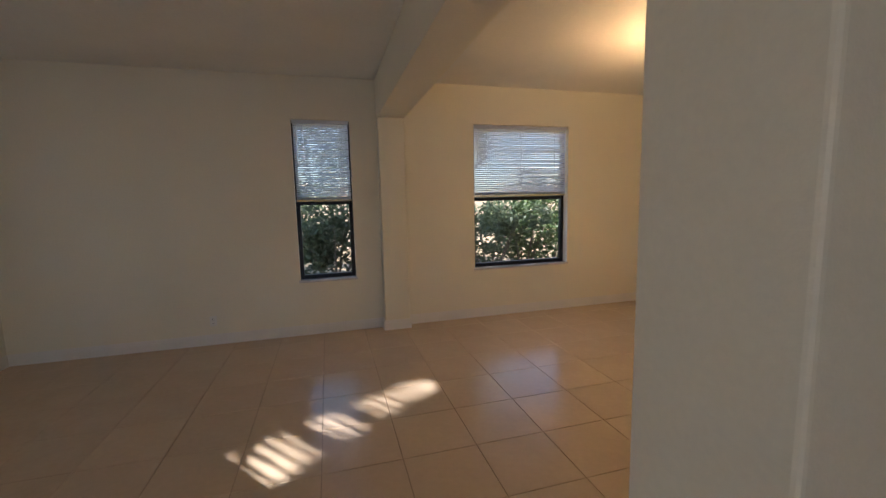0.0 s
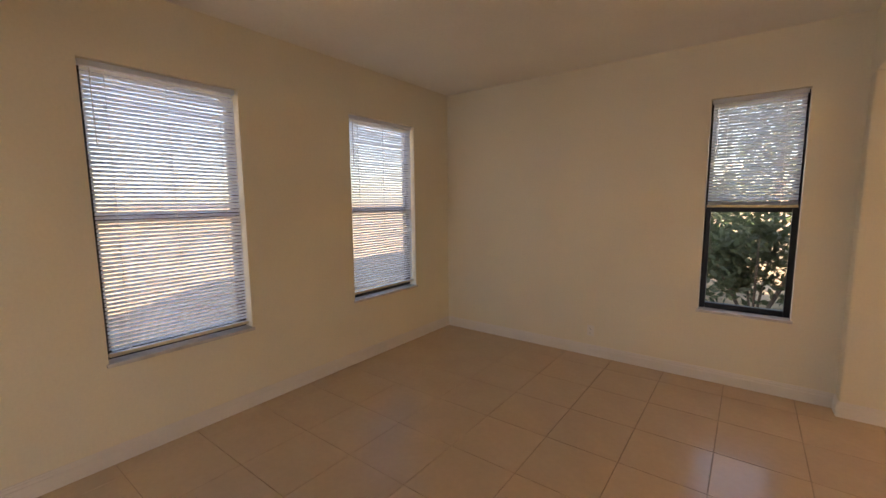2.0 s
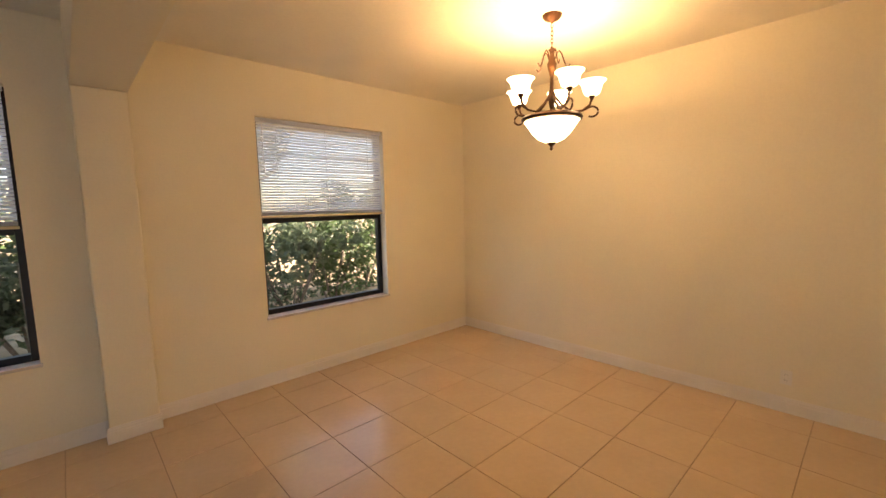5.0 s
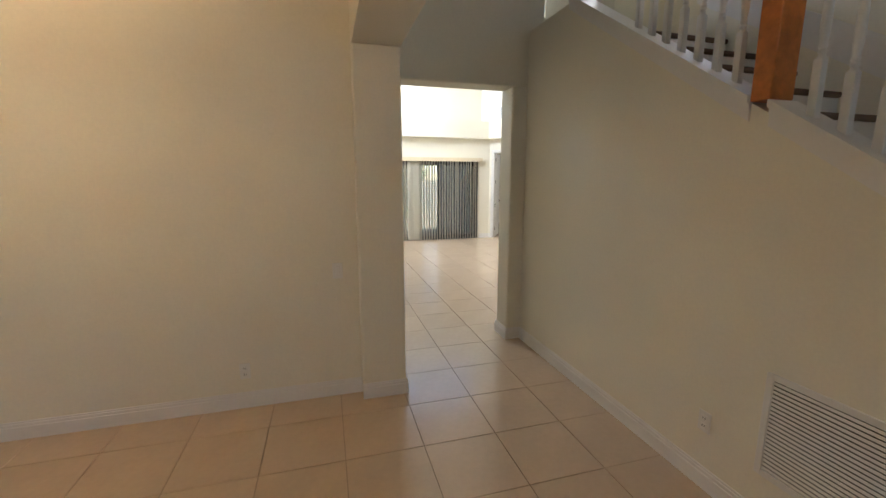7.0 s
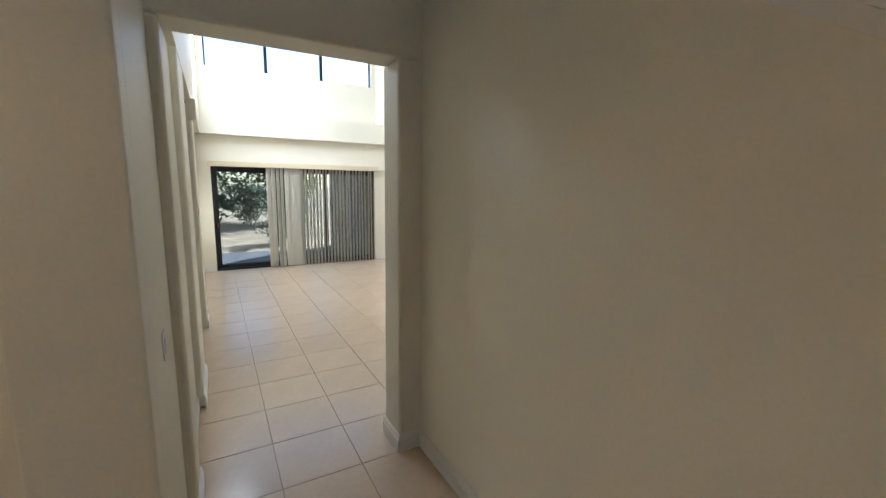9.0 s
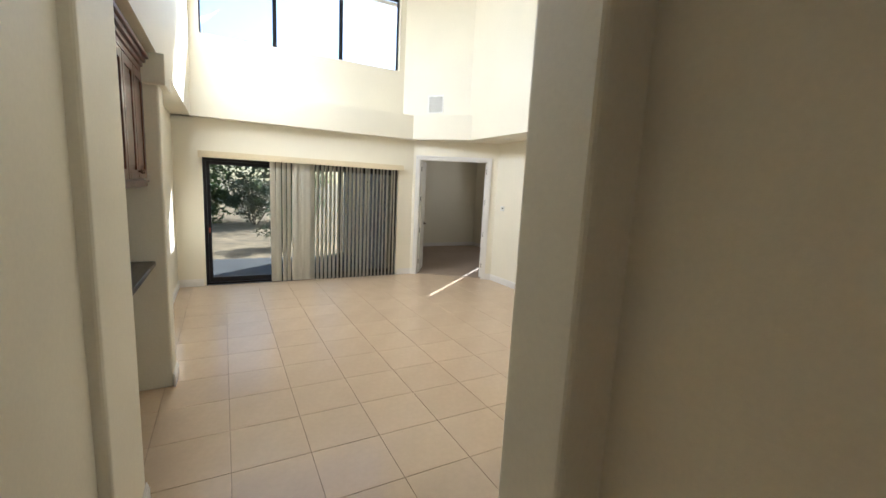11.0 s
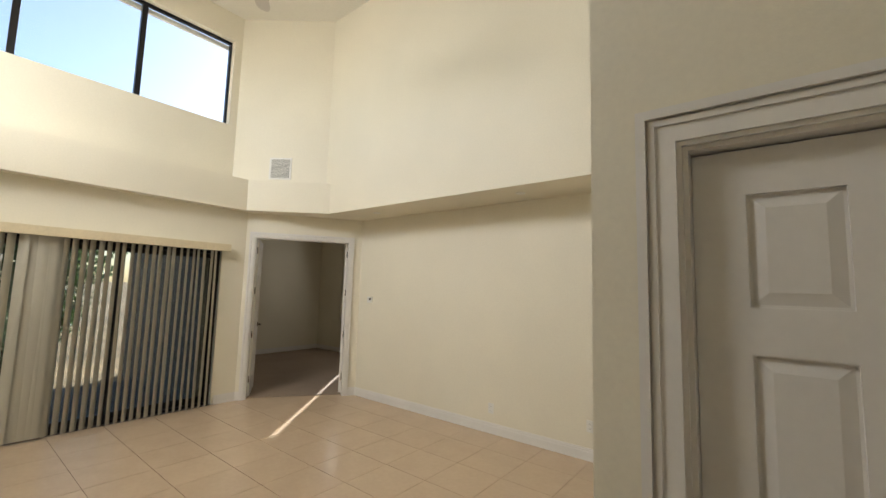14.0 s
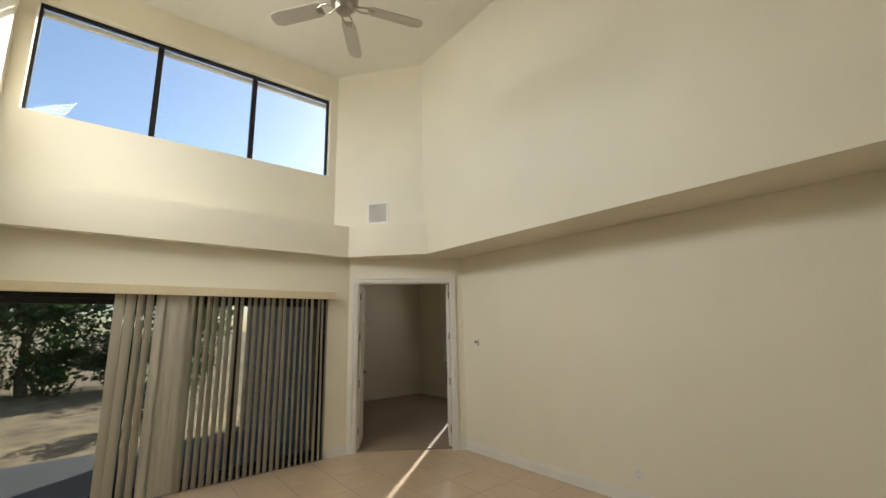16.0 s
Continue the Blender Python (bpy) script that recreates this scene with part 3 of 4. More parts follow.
for i in range(4):
    vane.faces.new((f[0][i], f[0][i + 1], f[1][i + 1], f[1][i]))
    vane.faces.new((g[0][i + 1], g[0][i], g[1][i], g[1][i + 1]))
VANE_MESH = mesh_of("vane", vane, VANE, True)
rnd = random.Random(4)
ys = [(-0.43, 100), (-0.51, 104), (-0.61, 128), (-0.68, 130), (-0.77, 60), (-0.85, 84), (-0.92, 86), (-0.98, 92), (-1.04, 104)]
ys += [(-1.10 - 0.0735 * i, 139 + rnd.uniform(-5, 5)) for i in range(22)]
for y, a in ys:
    o = part("vane", VANE_MESH, VANE, vb)
    o.matrix_basis = pose(-0.05, y, 0, rnd.uniform(-0.3, 0.3), rnd.uniform(-0.3, 0.3), a)


# ---- doors ----
def casing(bm, w, h, wide=0.105):
    """Moulded casing round an opening from x 0 to w, proud of the wall plane y = 0 towards -y."""
    for t, a, b in ((0.012, 0.0, wide), (0.02, 0.012, 0.03), (0.018, wide - 0.045, wide - 0.03), (0.026, wide - 0.024, wide)):
        box(bm, -b, -a, -t, 0, 0, h + b)
        box(bm, w + a, w + b, -t, 0, 0, h + b)
        box(bm, -a if a else 0, w + a if a else w, -t, 0, h + a, h + b)
    return bm


def panel_door_leaf(parent, w, h, t=0.038, both=True):
    """A six-panel leaf: x from 0 to w, y from 0 (front) to t, z from 0.012."""
    st, mid = 0.11, 0.1
    pw = (w - 2 * st - mid) / 2
    rows = ((0.24, 0.68), (0.86, 1.52), (1.63, 1.90)) if h < 2.2 else ((0.26, 0.85), (1.03, 1.78), (1.9, 2.2))
    slab = B()
    box(slab, 0, w, 0.012, t - 0.012, 0.012, h)
    for y0, y1 in ((0.0, 0.0121), (t - 0.0121, t)):
        box(slab, 0, st, y0, y1, 0.012, h)
        box(slab, w - st, w, y0, y1, 0.012, h)
        edges = [0.012, *(z for r in rows for z in r), h]
        for z0, z1 in zip(edges[::2], edges[1::2]):
            box(slab, st, w - st, y0, y1, z0, z1)
        for z0, z1 in rows:
            box(slab, st + pw, st + pw + mid, y0, y1, z0, z1)
    leaf = part("leaf", slab, TRIM, parent, "white painted six-panel leaf")
    for z0, z1 in rows:
        for x0 in (st, st + pw + mid):
            for side in ((0, 1) if both else (0,)):
                bm = B()
                y = 0.0121 if side == 0 else t - 0.0121
                s = -1 if side == 0 else 1
                o = [(x0 + 0.006, z0 + 0.006), (x0 + pw - 0.006, z0 + 0.006), (x0 + pw - 0.006, z1 - 0.006), (x0 + 0.006, z1 - 0.006)]
                i4 = [(x0 + 0.035, z0 + 0.035), (x0 + pw - 0.035, z0 + 0.035), (x0 + pw - 0.035, z1 - 0.035), (x0 + 0.035, z1 - 0.035)]
                a = [bm.verts.new((x, y, z)) for x, z in o]
                b = [bm.verts.new((x, y + s * 0.010, z)) for x, z in i4]
                bm.faces.new(b)
                for k in range(4):
                    bm.faces.new((a[k], a[(k + 1) % 4], b[(k + 1) % 4], b[k]))
                part("raised_panel", bm, TRIM, leaf)
    return leaf


def lever(parent, x, z, way, y=0.0):
    bm = B()
    lathe(bm, [(0.033, 0.0), (0.033, 0.006), (0.026, 0.012), (0.012, 0.014), (0.011, 0.05)], 20, Matrix.Translation((x, y, z)) @ pose(0, 0, 0, 90))
    tube(bm, [(x, y - 0.048, z), (x + way * 0.03, y - 0.05, z + 0.004), (x + way * 0.07, y - 0.052, z + 0.002), (x + way * 0.105, y - 0.05, z - 0.006), (x + way * 0.118, y - 0.045, z + 0.004)], [0.011, 0.01, 0.009, 0.008, 0.007], 10)
    return part("door_handle", bm, OLD_BRONZE, parent, "aged bronze lever handle", smooth=True)


def hinge(parent, x, y, z):
    bm = box(B(), x - 0.004, x + 0.004, y - 0.012, y + 0.012, z - 0.045, z + 0.05)
    lathe(bm, [(0.006, -0.047), (0.006, 0.047)], 10, Matrix.Translation((x, y - 0.014, z)))
    return part("hinge", bm, BRONZE, parent, "dark bronze hinge")


# closet door: seen from the north, so its local x runs west
cd = thing("door_1", pose(6.74, -1.357, 0, 0, 0, 180), "white six-panel closet door, shut, with lever handle", "door", kind="structure")
part("casing", casing(B(), 0.70, 2.03), TRIM, cd, "white moulded casing")
jm = B()
box(jm, 0, 0.012, 0, 0.123, 0, 2.03)
box(jm, 0.688, 0.70, 0, 0.123, 0, 2.03)
box(jm, 0.012, 0.688, 0, 0.123, 2.018, 2.03)
part("jamb", jm, TRIM, cd)
panel_leaf = panel_door_leaf(cd, 0.672, 2.012)
panel_leaf.matrix_basis = pose(0.014, 0.045, 0)
lever(panel_leaf, 0.625, 1.04, -1)

ad = thing("door_2", pose(5.918, -1.19, 0, 0, 0, 90), "white understairs door with dark bronze hinges", "door", kind="structure")
part("casing", casing(B(), 0.43, 2.03, 0.085), TRIM, ad, "white moulded casing")
al = part("leaf", box(B(), 0.004, 0.426, 0.012, 0.05, 0.012, 2.02, bevel=0.003), TRIM, ad)
for z in (0.25, 1.22, 1.83):
    hinge(ad, 0.006, 0.0, z)

# double doors in the diagonal wall, swung into the bedroom
DW = DD1 - DD0
P0 = LOW_A + DIAG * DD0
dd = thing("door_3", Matrix.LocRotScale((P0.x, P0.y, 0), Matrix(((DIAG.x, DIAG_OUT.x, 0), (DIAG.y, DIAG_OUT.y, 0), (0, 0, 1))).to_quaternion(), None), "white double doors standing open to the bedroom", "door", kind="structure")
part("casing", casing(B(), DW, DD_TOP, 0.075), TRIM, dd, "white moulded casing")
jm = B()
box(jm, 0, 0.014, 0, 0.14, 0, DD_TOP)
box(jm, DW - 0.014, DW, 0, 0.14, 0, DD_TOP)
box(jm, 0.014, DW - 0.014, 0, 0.14, DD_TOP - 0.014, DD_TOP)
part("jamb", jm, TRIM, dd)
for hx, turn, way in ((0.016, 93, 1), (DW - 0.016, -93, -1)):
    leaf = panel_door_leaf(dd, DW / 2 - 0.02, DD_TOP - 0.02)
    leaf.matrix_basis = pose(hx, 0.145, 0, 0, 0, turn) @ (pose(0, -0.019, 0) if way > 0 else pose(0, -0.019, 0) @ pose(0, 0.038, 0, 0, 0, 0) @ Matrix.Diagonal((-1, -1, 1, 1)) @ pose(0, 0, 0))
    if way < 0:
        leaf.matrix_basis = pose(hx, 0.145, 0, 0, 0, 180 - 93)
    for z in (0.25, 0.9, 1.55, 2.15):
        hinge(dd, hx + way * 0.004, 0.142, z)
    if way > 0:
        lever(leaf, DW / 2 - 0.09, 1.0, -1)

# ---- chandelier ----
CHX, CHY = 3.58, 3.18
ch = thing("chandelier", pose(CHX, CHY, LIVING_TOP), "bronze scroll-arm chandelier with lit frosted glass shades, hanging from the ceiling", "chandelier")
part("canopy", lathe(B(), [(0.068, 0.0), (0.066, -0.012), (0.05, -0.03), (0.015, -0.045), (0.006, -0.055)][::-1], 24), BRONZE, ch, smooth=True)
for i in range(6):
    bm = B()
    zc = -0.07 - i * 0.026
    tube(bm, [((0.009 * math.cos(a)) if i % 2 else 0.0, 0.0 if i % 2 else 0.009 * math.cos(a), zc + 0.018 * math.sin(a)) for a in (2 * math.pi * k / 12 for k in range(13))], 0.0028, 6)
    part("chain_link", bm, BRONZE, ch)
part("stem", lathe(B(), [(0.17, -0.695), (0.03, -0.66), (0.012, -0.64), (0.02, -0.6), (0.03, -0.55), (0.014, -0.5), (0.012, -0.42), (0.028, -0.36), (0.034, -0.33), (0.016, -0.29), (0.014, -0.25), (0.026, -0.235), (0.01, -0.215)], 20), BRONZE, ch, smooth=True)
part("bowl_rim", lathe(B(), [(0.19, -0.725), (0.21, -0.72), (0.215, -0.705), (0.205, -0.69), (0.19, -0.685)], 40), BRONZE, ch, smooth=True)
part("bowl", lathe(B(), [(0.02, -0.875), (0.05, -0.87), (0.095, -0.848), (0.135, -0.808), (0.168, -0.76), (0.194, -0.724)], 40), SHADE, ch, "lit frosted glass bowl", smooth=True)
part("finial", lathe(B(), [(0.004, -0.93), (0.012, -0.92), (0.009, -0.9), (0.024, -0.888), (0.034, -0.874)], 16), BRONZE, ch, smooth=True)
shade_mesh = None
for i in range(5):
    a = radians(20 + 72 * i)
    c, sn = math.cos(a), math.sin(a)
    bm = B()
    path = [(0.02, -0.55), (0.07, -0.61), (0.14, -0.668), (0.215, -0.66), (0.262, -0.625), (0.275, -0.58)]
    tube(bm, [(r * c, r * sn, z) for r, z in path], 0.0085, 8)
    curl = [(0.275 + 0.045 * math.sin(t * 0.9), -0.635 - 0.045 * (1 - math.cos(t * 0.9)) * 0.8) for t in (k * 0.5 for k in range(9))]
    tube(bm, [(r * c, r * sn, z) for r, z in [(0.215, -0.66), (0.25, -0.645)] + curl], 0.007, 8)
    arm = part("arm", bm, BRONZE, ch, smooth=True)
    part("scroll", tube(B(), [((0.02 + 0.09 * k / 6) * c, (0.02 + 0.09 * k / 6) * sn, -0.3 + 0.06 * math.sin(k * 0.8)) for k in range(8)], 0.005, 6), BRONZE, ch, smooth=True)
    at = Matrix.Translation((0.275 * c, 0.275 * sn, -0.10)) @ Matrix.Diagonal((0.88, 0.88, 0.88, 1))
    part("cup", lathe(B(), [(0.008, -0.565), (0.02, -0.54), (0.03, -0.52), (0.034, -0.512)], 16, at), BRONZE, arm, smooth=True)
    part("shade", lathe(B(), [(0.036, -0.526), (0.058, -0.513), (0.07, -0.48), (0.078, -0.447), (0.094, -0.422), (0.108, -0.413), (0.104, -0.414), (0.082, -0.436), (0.06, -0.49), (0.02, -0.518)], 24, at), SHADE, arm, "lit frosted glass bell shade", smooth=True)
    li = bpy.data.lights.new("chandelier_bulb", "POINT")
    li.energy, li.color, li.shadow_soft_size = 1.7, (1.0, 0.62, 0.28), 0.025
    lo = new("chandelier_bulb", li)
    lo.location = (CHX + 0.275 * c, CHY + 0.275 * sn, LIVING_TOP - 0.475)
    tagged(lo, kind="structure")

# ---- ceiling fan ----
fan = thing("ceiling_fan", pose(9.86, -1.64, 4.40), "white five-blade ceiling fan hanging on a long rod", "ceiling fan")
part("rod", lathe(B(), [(0.012, 0.1), (0.012, ROOM_TOP - 4.4 - 0.05)], 12), FANWHITE, fan)
part("canopy", lathe(B(), [(0.02, ROOM_TOP - 4.4 - 0.08), (0.06, ROOM_TOP - 4.4 - 0.04), (0.068, ROOM_TOP - 4.4)], 20), FANWHITE, fan, smooth=True)
part("motor", lathe(B(), [(0.03, -0.085), (0.065, -0.08), (0.075, -0.045), (0.078, -0.03), (0.11, -0.02), (0.12, 0.02), (0.115, 0.06), (0.07, 0.09), (0.02, 0.11)], 32), NICKEL, fan, "pale metal motor housing", smooth=True)
for i in range(5):
    m = pose(0, 0, -0.01, 0, 0, -35 + 72 * i) @ pose(0, 0, 0, 12)
    bm = B()
    outline = [(0.2, -0.05), (0.24, -0.066), (0.62, -0.07), (0.68, -0.052), (0.695, -0.02), (0.695, 0.02), (0.68, 0.052), (0.62, 0.07), (0.24, 0.066), (0.2, 0.05)]
    prism(bm, outline, -0.004, 0.004)
    bmesh.ops.transform(bm, matrix=m, verts=bm.verts)
    bl = part("blade", bm, FANWHITE, fan)
    br = B()
    for sy in (-1, 1):
        tube(br, [(0.09, sy * 0.015, -0.01), (0.14, sy * 0.04, -0.012), (0.19, sy * 0.042, -0.008), (0.235, sy * 0.02, -0.008)], 0.008, 6)
    box(br, 0.2, 0.26, -0.03, 0.03, -0.011, -0.0045, bevel=0.003)
    bmesh.ops.transform(br, matrix=m, verts=br.verts)
    part("blade_bracket", br, NICKEL, bl)

# ---- staircase ----
stair = thing("staircase", pose(0, 0, 0), "dark carpeted staircase with white skirting behind a railing", "staircase", kind="structure")
RISE, RUN = 0.1815, 0.27
STEP = material("dark stair carpet", (0.16, 0.11, 0.075), 0.95, grain=0.25, grain_size=200, bump=0.7, bump_size=240)
for i in range(16):
    x = 0.55 + i * RUN
    z = ST(x) + 0.03
    if z < 0.05:
        continue
    z -= 0.10
    part("tread", box(B(), x - 0.02, x + RUN, -1.75, -0.70, z - 0.035, z, bevel=0.012), STEP, stair, "dark carpeted tread")
    part("riser", box(B(), x, x + 0.02, -1.75, -0.70, max(0, z - 0.19), z - 0.036), TRIM, stair, "white painted riser")
sk = B()
q = [(0.5, ST(0.5) + 0.10), (4.9, ST(4.9) + 0.10), (4.9, ST(4.9) + 0.32), (0.5, ST(0.5) + 0.32)]
f = [sk.verts.new((x, -1.735, h)) for x, h in q]
g = [sk.verts.new((x, -1.75, h)) for x, h in q]
sk.faces.new(f)
sk.faces.new(g[::-1])
for i in range(4):
    sk.faces.new((f[i], g[i], g[(i + 1) % 4], f[(i + 1) % 4]))
part("skirt_board", sk, TRIM, stair, "white painted skirt board")

rl = thing("stair_railing", pose(0, 0, 0), "white turned baluster railing with orange oak newel post", "railing")


def slope_bar(bm, x0, x1, y0, y1, lift0, lift1):
    q = [(x0, ST(x0) + lift0), (x1, ST(x1) + lift0), (x1, ST(x1) + lift1), (x0, ST(x0) + lift1)]
    f = [bm.verts.new((x, y0, h)) for x, h in q]
    g = [bm.verts.new((x, y1, h)) for x, h in q]
    bm.faces.new(f)
    bm.faces.new(g[::-1])
    for i in range(4):
        bm.faces.new((f[i], g[i], g[(i + 1) % 4], f[(i + 1) % 4]))
    return bm


for x0, x1, up in ((0.45, 3.319, 0.0), (3.411, 4.95, -0.03)):
    part("cap_rail", slope_bar(B(), x0, x1, -0.535, -0.715, 0.03 + up, 0.062 + up), TRIM, rl, "white moulded cap")
    part("fillet", slope_bar(B(), x0, x1, -0.55, -0.71, 0.0 + up, 0.0299 + up), TRIM, rl)
    part("moulding", slope_bar(B(), x0, x1, -0.556, -0.566, -0.05 + up, -0.0005 + up), TRIM, rl)
part("newel_post", box(B(), 3.32, 3.41, -0.69, -0.55, ST(3.37) + 0.03, ST(3.37) + 1.25, bevel=0.006), OAK, rl, "square orange-stained oak newel post")
hr = slope_bar(B(), 0.45, 4.35, -0.60, -0.66, 0.86, 0.92)
part("handrail", hr, OAK, rl, "orange-stained oak handrail")
bal = B()
for z0, z1 in ((0, 0.24), (0.72, 0.86)):
    box(bal, -0.017, 0.017, -0.017, 0.017, z0, z1, bevel=0.002)
lathe(bal, [(0.017, 0.24), (0.011, 0.255), (0.016, 0.265), (0.011, 0.275), (0.016, 0.285), (0.012, 0.3), (0.0165, 0.34), (0.018, 0.38), (0.015, 0.5), (0.0115, 0.6), (0.012, 0.66), (0.016, 0.68), (0.011, 0.69), (0.016, 0.705), (0.017, 0.72)], 14)
BALUSTER = mesh_of("baluster", bal, TRIM, True)
x = 0.60
while x < 4.35:
    if not 3.27 < x < 3.46:
        o = part("baluster", BALUSTER, TRIM, rl)
        o.matrix_basis = pose(x, -0.63, ST(x) + (0.045 if x < 3.3 else 0.015))
    x += 0.118

# ---- return grille, outlets, switches ----
gr = thing("return_air_grille", pose(3.175, -0.566, 0.29, 0, 0, 180), "grey-white louvred return air grille in the stair wall", "air grille")
gw, gh = 0.85, 0.50
bm = B()
for x0, x1, z0, z1 in ((0, 0.03, 0, gh), (gw - 0.03, gw, 0, gh), (0.03, gw - 0.03, 0, 0.03), (0.03, gw - 0.03, gh - 0.03, gh)):
    box(bm, x0, x1, -0.012, 0.0, z0, z1, bevel=0.003)
part("frame", bm, TRIM, gr)
# black sheet on the wall stands in for the unlit duct
part("backing", box(B(), 0.02, gw - 0.02, -0.002, -0.0005, 0.02, gh - 0.02), DARK, gr)
SLAT = mesh_of("louvre", box(B(), 0.03, gw - 0.03, -0.0006, 0.0006, -0.0065, 0.0065), TRIM)
for i in range(22):
    o = part("louvre", SLAT, TRIM, gr)
    o.matrix_basis = pose(0, -0.006, 0.042 + i * 0.0198, -35)


def wall_plate(name, m, label, category, kind):
    """Local x across, z up, -y into the room."""
    p = thing(name, m, label, category, category + " plates on the walls")
    part("plate", box(B(), -0.036, 0.036, -0.006, 0, -0.058, 0.058, bevel=0.003), PLATE, p)
    if kind == "outlet":
        for z in (-0.022, 0.022):
            part("socket", box(B(), -0.017, 0.017, -0.009, -0.0055, z - 0.015, z + 0.015, bevel=0.003), PLATE, p)
            # dark blocks in place of shaded slot holes
            part("slots", box(box(B(), -0.008, -0.005, -0.0096, -0.0085, z - 0.005, z + 0.005), 0.005, 0.008, -0.0096, -0.0085, z - 0.005, z + 0.005), DARK, p)
    else:
        part("rocker", box(B(), -0.016, 0.016, -0.011, -0.0055, -0.033, 0.033, bevel=0.003), PLATE, p)
    return p


wall_plate("wall_outlet", pose(3.45, -0.566, 0.37, 0, 0, 180), "white wall outlet above the baseboard of the stair wall", "outlet", "outlet")
wall_plate("wall_outlet", pose(EAST, 1.944, 0.28, 0, 0, -90), "white wall outlet on the dining room wall", "outlet", "outlet")
wall_plate("light_switch", pose(EAST, 1.267, 0.98, 0, 0, -90), "white light switch beside the dining room pilaster", "switch", "switch")
wall_plate("wall_outlet", pose(-0.85, NORTH, 0.27), "white wall outlet under the north wall", "outlet", "outlet")
wall_plate("wall_outlet", pose(9.15, SOUTH_LOW, 0.28, 0, 0, 180), "cream wall outlet on the family room wall", "outlet", "outlet")
wall_plate("wall_outlet", pose(8.0, SOUTH_LOW, 0.33, 0, 0, 180), "white wall outlet on the family room wall", "outlet", "outlet")
wall_plate("light_switch", pose(5.25, 0.79, 1.1), "white light switch on the passage wall", "switch", "switch")
th = thing("thermostat", pose(11.32, SOUTH_LOW, 1.46, 0, 0, 180), "small white thermostat on the family room wall", "thermostat")
part("case", box(B(), -0.05, 0.05, -0.025, 0, -0.045, 0.045, bevel=0.006), PLATE, th)
part("display", box(B(), -0.005, 0.035, -0.0262, -0.0245, -0.005, 0.022), DARK, th)

# ---- wall vent and downlights ----
U = (UP_B - UP_A).normalized()
UO = Vector((U.y, -U.x))
UO = UO if UO.dot(Vector((1, -1))) > 0 else -UO
VP = UP_A + U * 0.55
ve = thing("wall_vent", Matrix.LocRotScale((VP.x, VP.y, 3.21), Matrix(((U.x, UO.x, 0), (U.y, UO.y, 0), (0, 0, 1))).to_quaternion(), None), "square white wall vent on the diagonal upper wall", "air vent")
bm = B()
for x0, x1, z0, z1 in ((0, 0.025, 0, 0.33), (0.305, 0.33, 0, 0.33), (0.025, 0.305, 0, 0.025), (0.025, 0.305, 0.305, 0.33)):
    box(bm, x0, x1, -0.012, 0, z0, z1)
part("frame", bm, PLATE, ve)
# black sheet here too, for the shade inside the vent
part("backing", box(B(), 0.02, 0.31, -0.002, -0.0005, 0.02, 0.31), DARK, ve)
VS = mesh_of("louvre", box(B(), 0.025, 0.305, -0.001, 0.001, -0.008, 0.008), PLATE)
for i in range(16):
    part("louvre", VS, PLATE, ve).matrix_basis = pose(0, -0.007, 0.036 + i * 0.0172, -30)
for x, y in ((10.85, -4.05), (8.6, -4.05)):
    dl = thing("downlight", pose(x, y, BAND_LOW), "small round white downlight in the soffit", "downlight", "soffit downlights")
    part("trim_ring", lathe(B(), [(0.035, -0.006), (0.05, -0.008), (0.055, 0.0)], 24), PLATE, dl, smooth=True)
    part("lens", lathe(B(), [(0.034, -0.004), (0.036, 0.0)], 20), LENS, dl)

# ---- desk niche: cabinet and counter ----
ca = thing("wall_cabinet", pose(7.46, 0.84, 1.70), "dark cherry wall cabinet with panel doors and crown moulding", "cabinet")
CWD = 1.41
part("body", box(B(), 0, CWD, 0.022, 0.36, 0.04, 0.90, bevel=0.003), CHERRY, ca)
cr = B()
for k, (t, z0, z1) in enumerate(((0.02, 0.84, 0.88), (0.035, 0.88, 0.91), (0.055, 0.91, 0.94), (0.075, 0.94, 0.965))):
    box(cr, -0.001 + k * 0.0002, CWD, 0.022 - t, 0.30, z0, z1, bevel=0.004)
part("crown_moulding", cr, CHERRY, ca)
lr = B()
box(lr, 0, CWD, 0.0, 0.05, 0.0, 0.045, bevel=0.008)
box(lr, 0.001, CWD - 0.001, -0.012, 0.04, 0.03, 0.05, bevel=0.005)
part("light_rail", lr, CHERRY, ca)
for i in range(4):
    x0 = 0.006 + i * CWD / 4
    x1 = x0 + CWD / 4 - 0.012
    bm = B()
    for a, b, c, d in ((x0, x0 + 0.06, 0.06, 0.83), (x1 - 0.06, x1, 0.06, 0.83), (x0 + 0.06, x1 - 0.06, 0.06, 0.12), (x0 + 0.06, x1 - 0.06, 0.77, 0.83)):
        box(bm, a, b, 0.0, 0.021, c, d, bevel=0.003)
    box(bm, x0 + 0.06, x1 - 0.06, 0.012, 0.021, 0.12, 0.77)
    box(bm, x0 + 0.085, x1 - 0.085, 0.005, 0.013, 0.145, 0.745, bevel=0.006)
    dr = part("cabinet_door", bm, CHERRY, ca)
    hx = x1 - 0.03 if i % 2 == 0 else x0 + 0.03
    part("knob", lathe(B(), [(0.006, 0.0), (0.007, 0.012), (0.015, 0.018), (0.014, 0.026), (0.006, 0.03)], 14, Matrix.Translation((hx, 0.0, 0.11)) @ pose(0, 0, 0, 90)), BRONZE, dr, smooth=True)
ct = thing("desk_counter", pose(7.45, 0.82, 1.06), "dark stone counter slab in the desk niche", "counter")
part("slab", box(B(), 0.0, 1.43, 0, 0.80, 0, 0.04, bevel=0.006), STONE, ct)

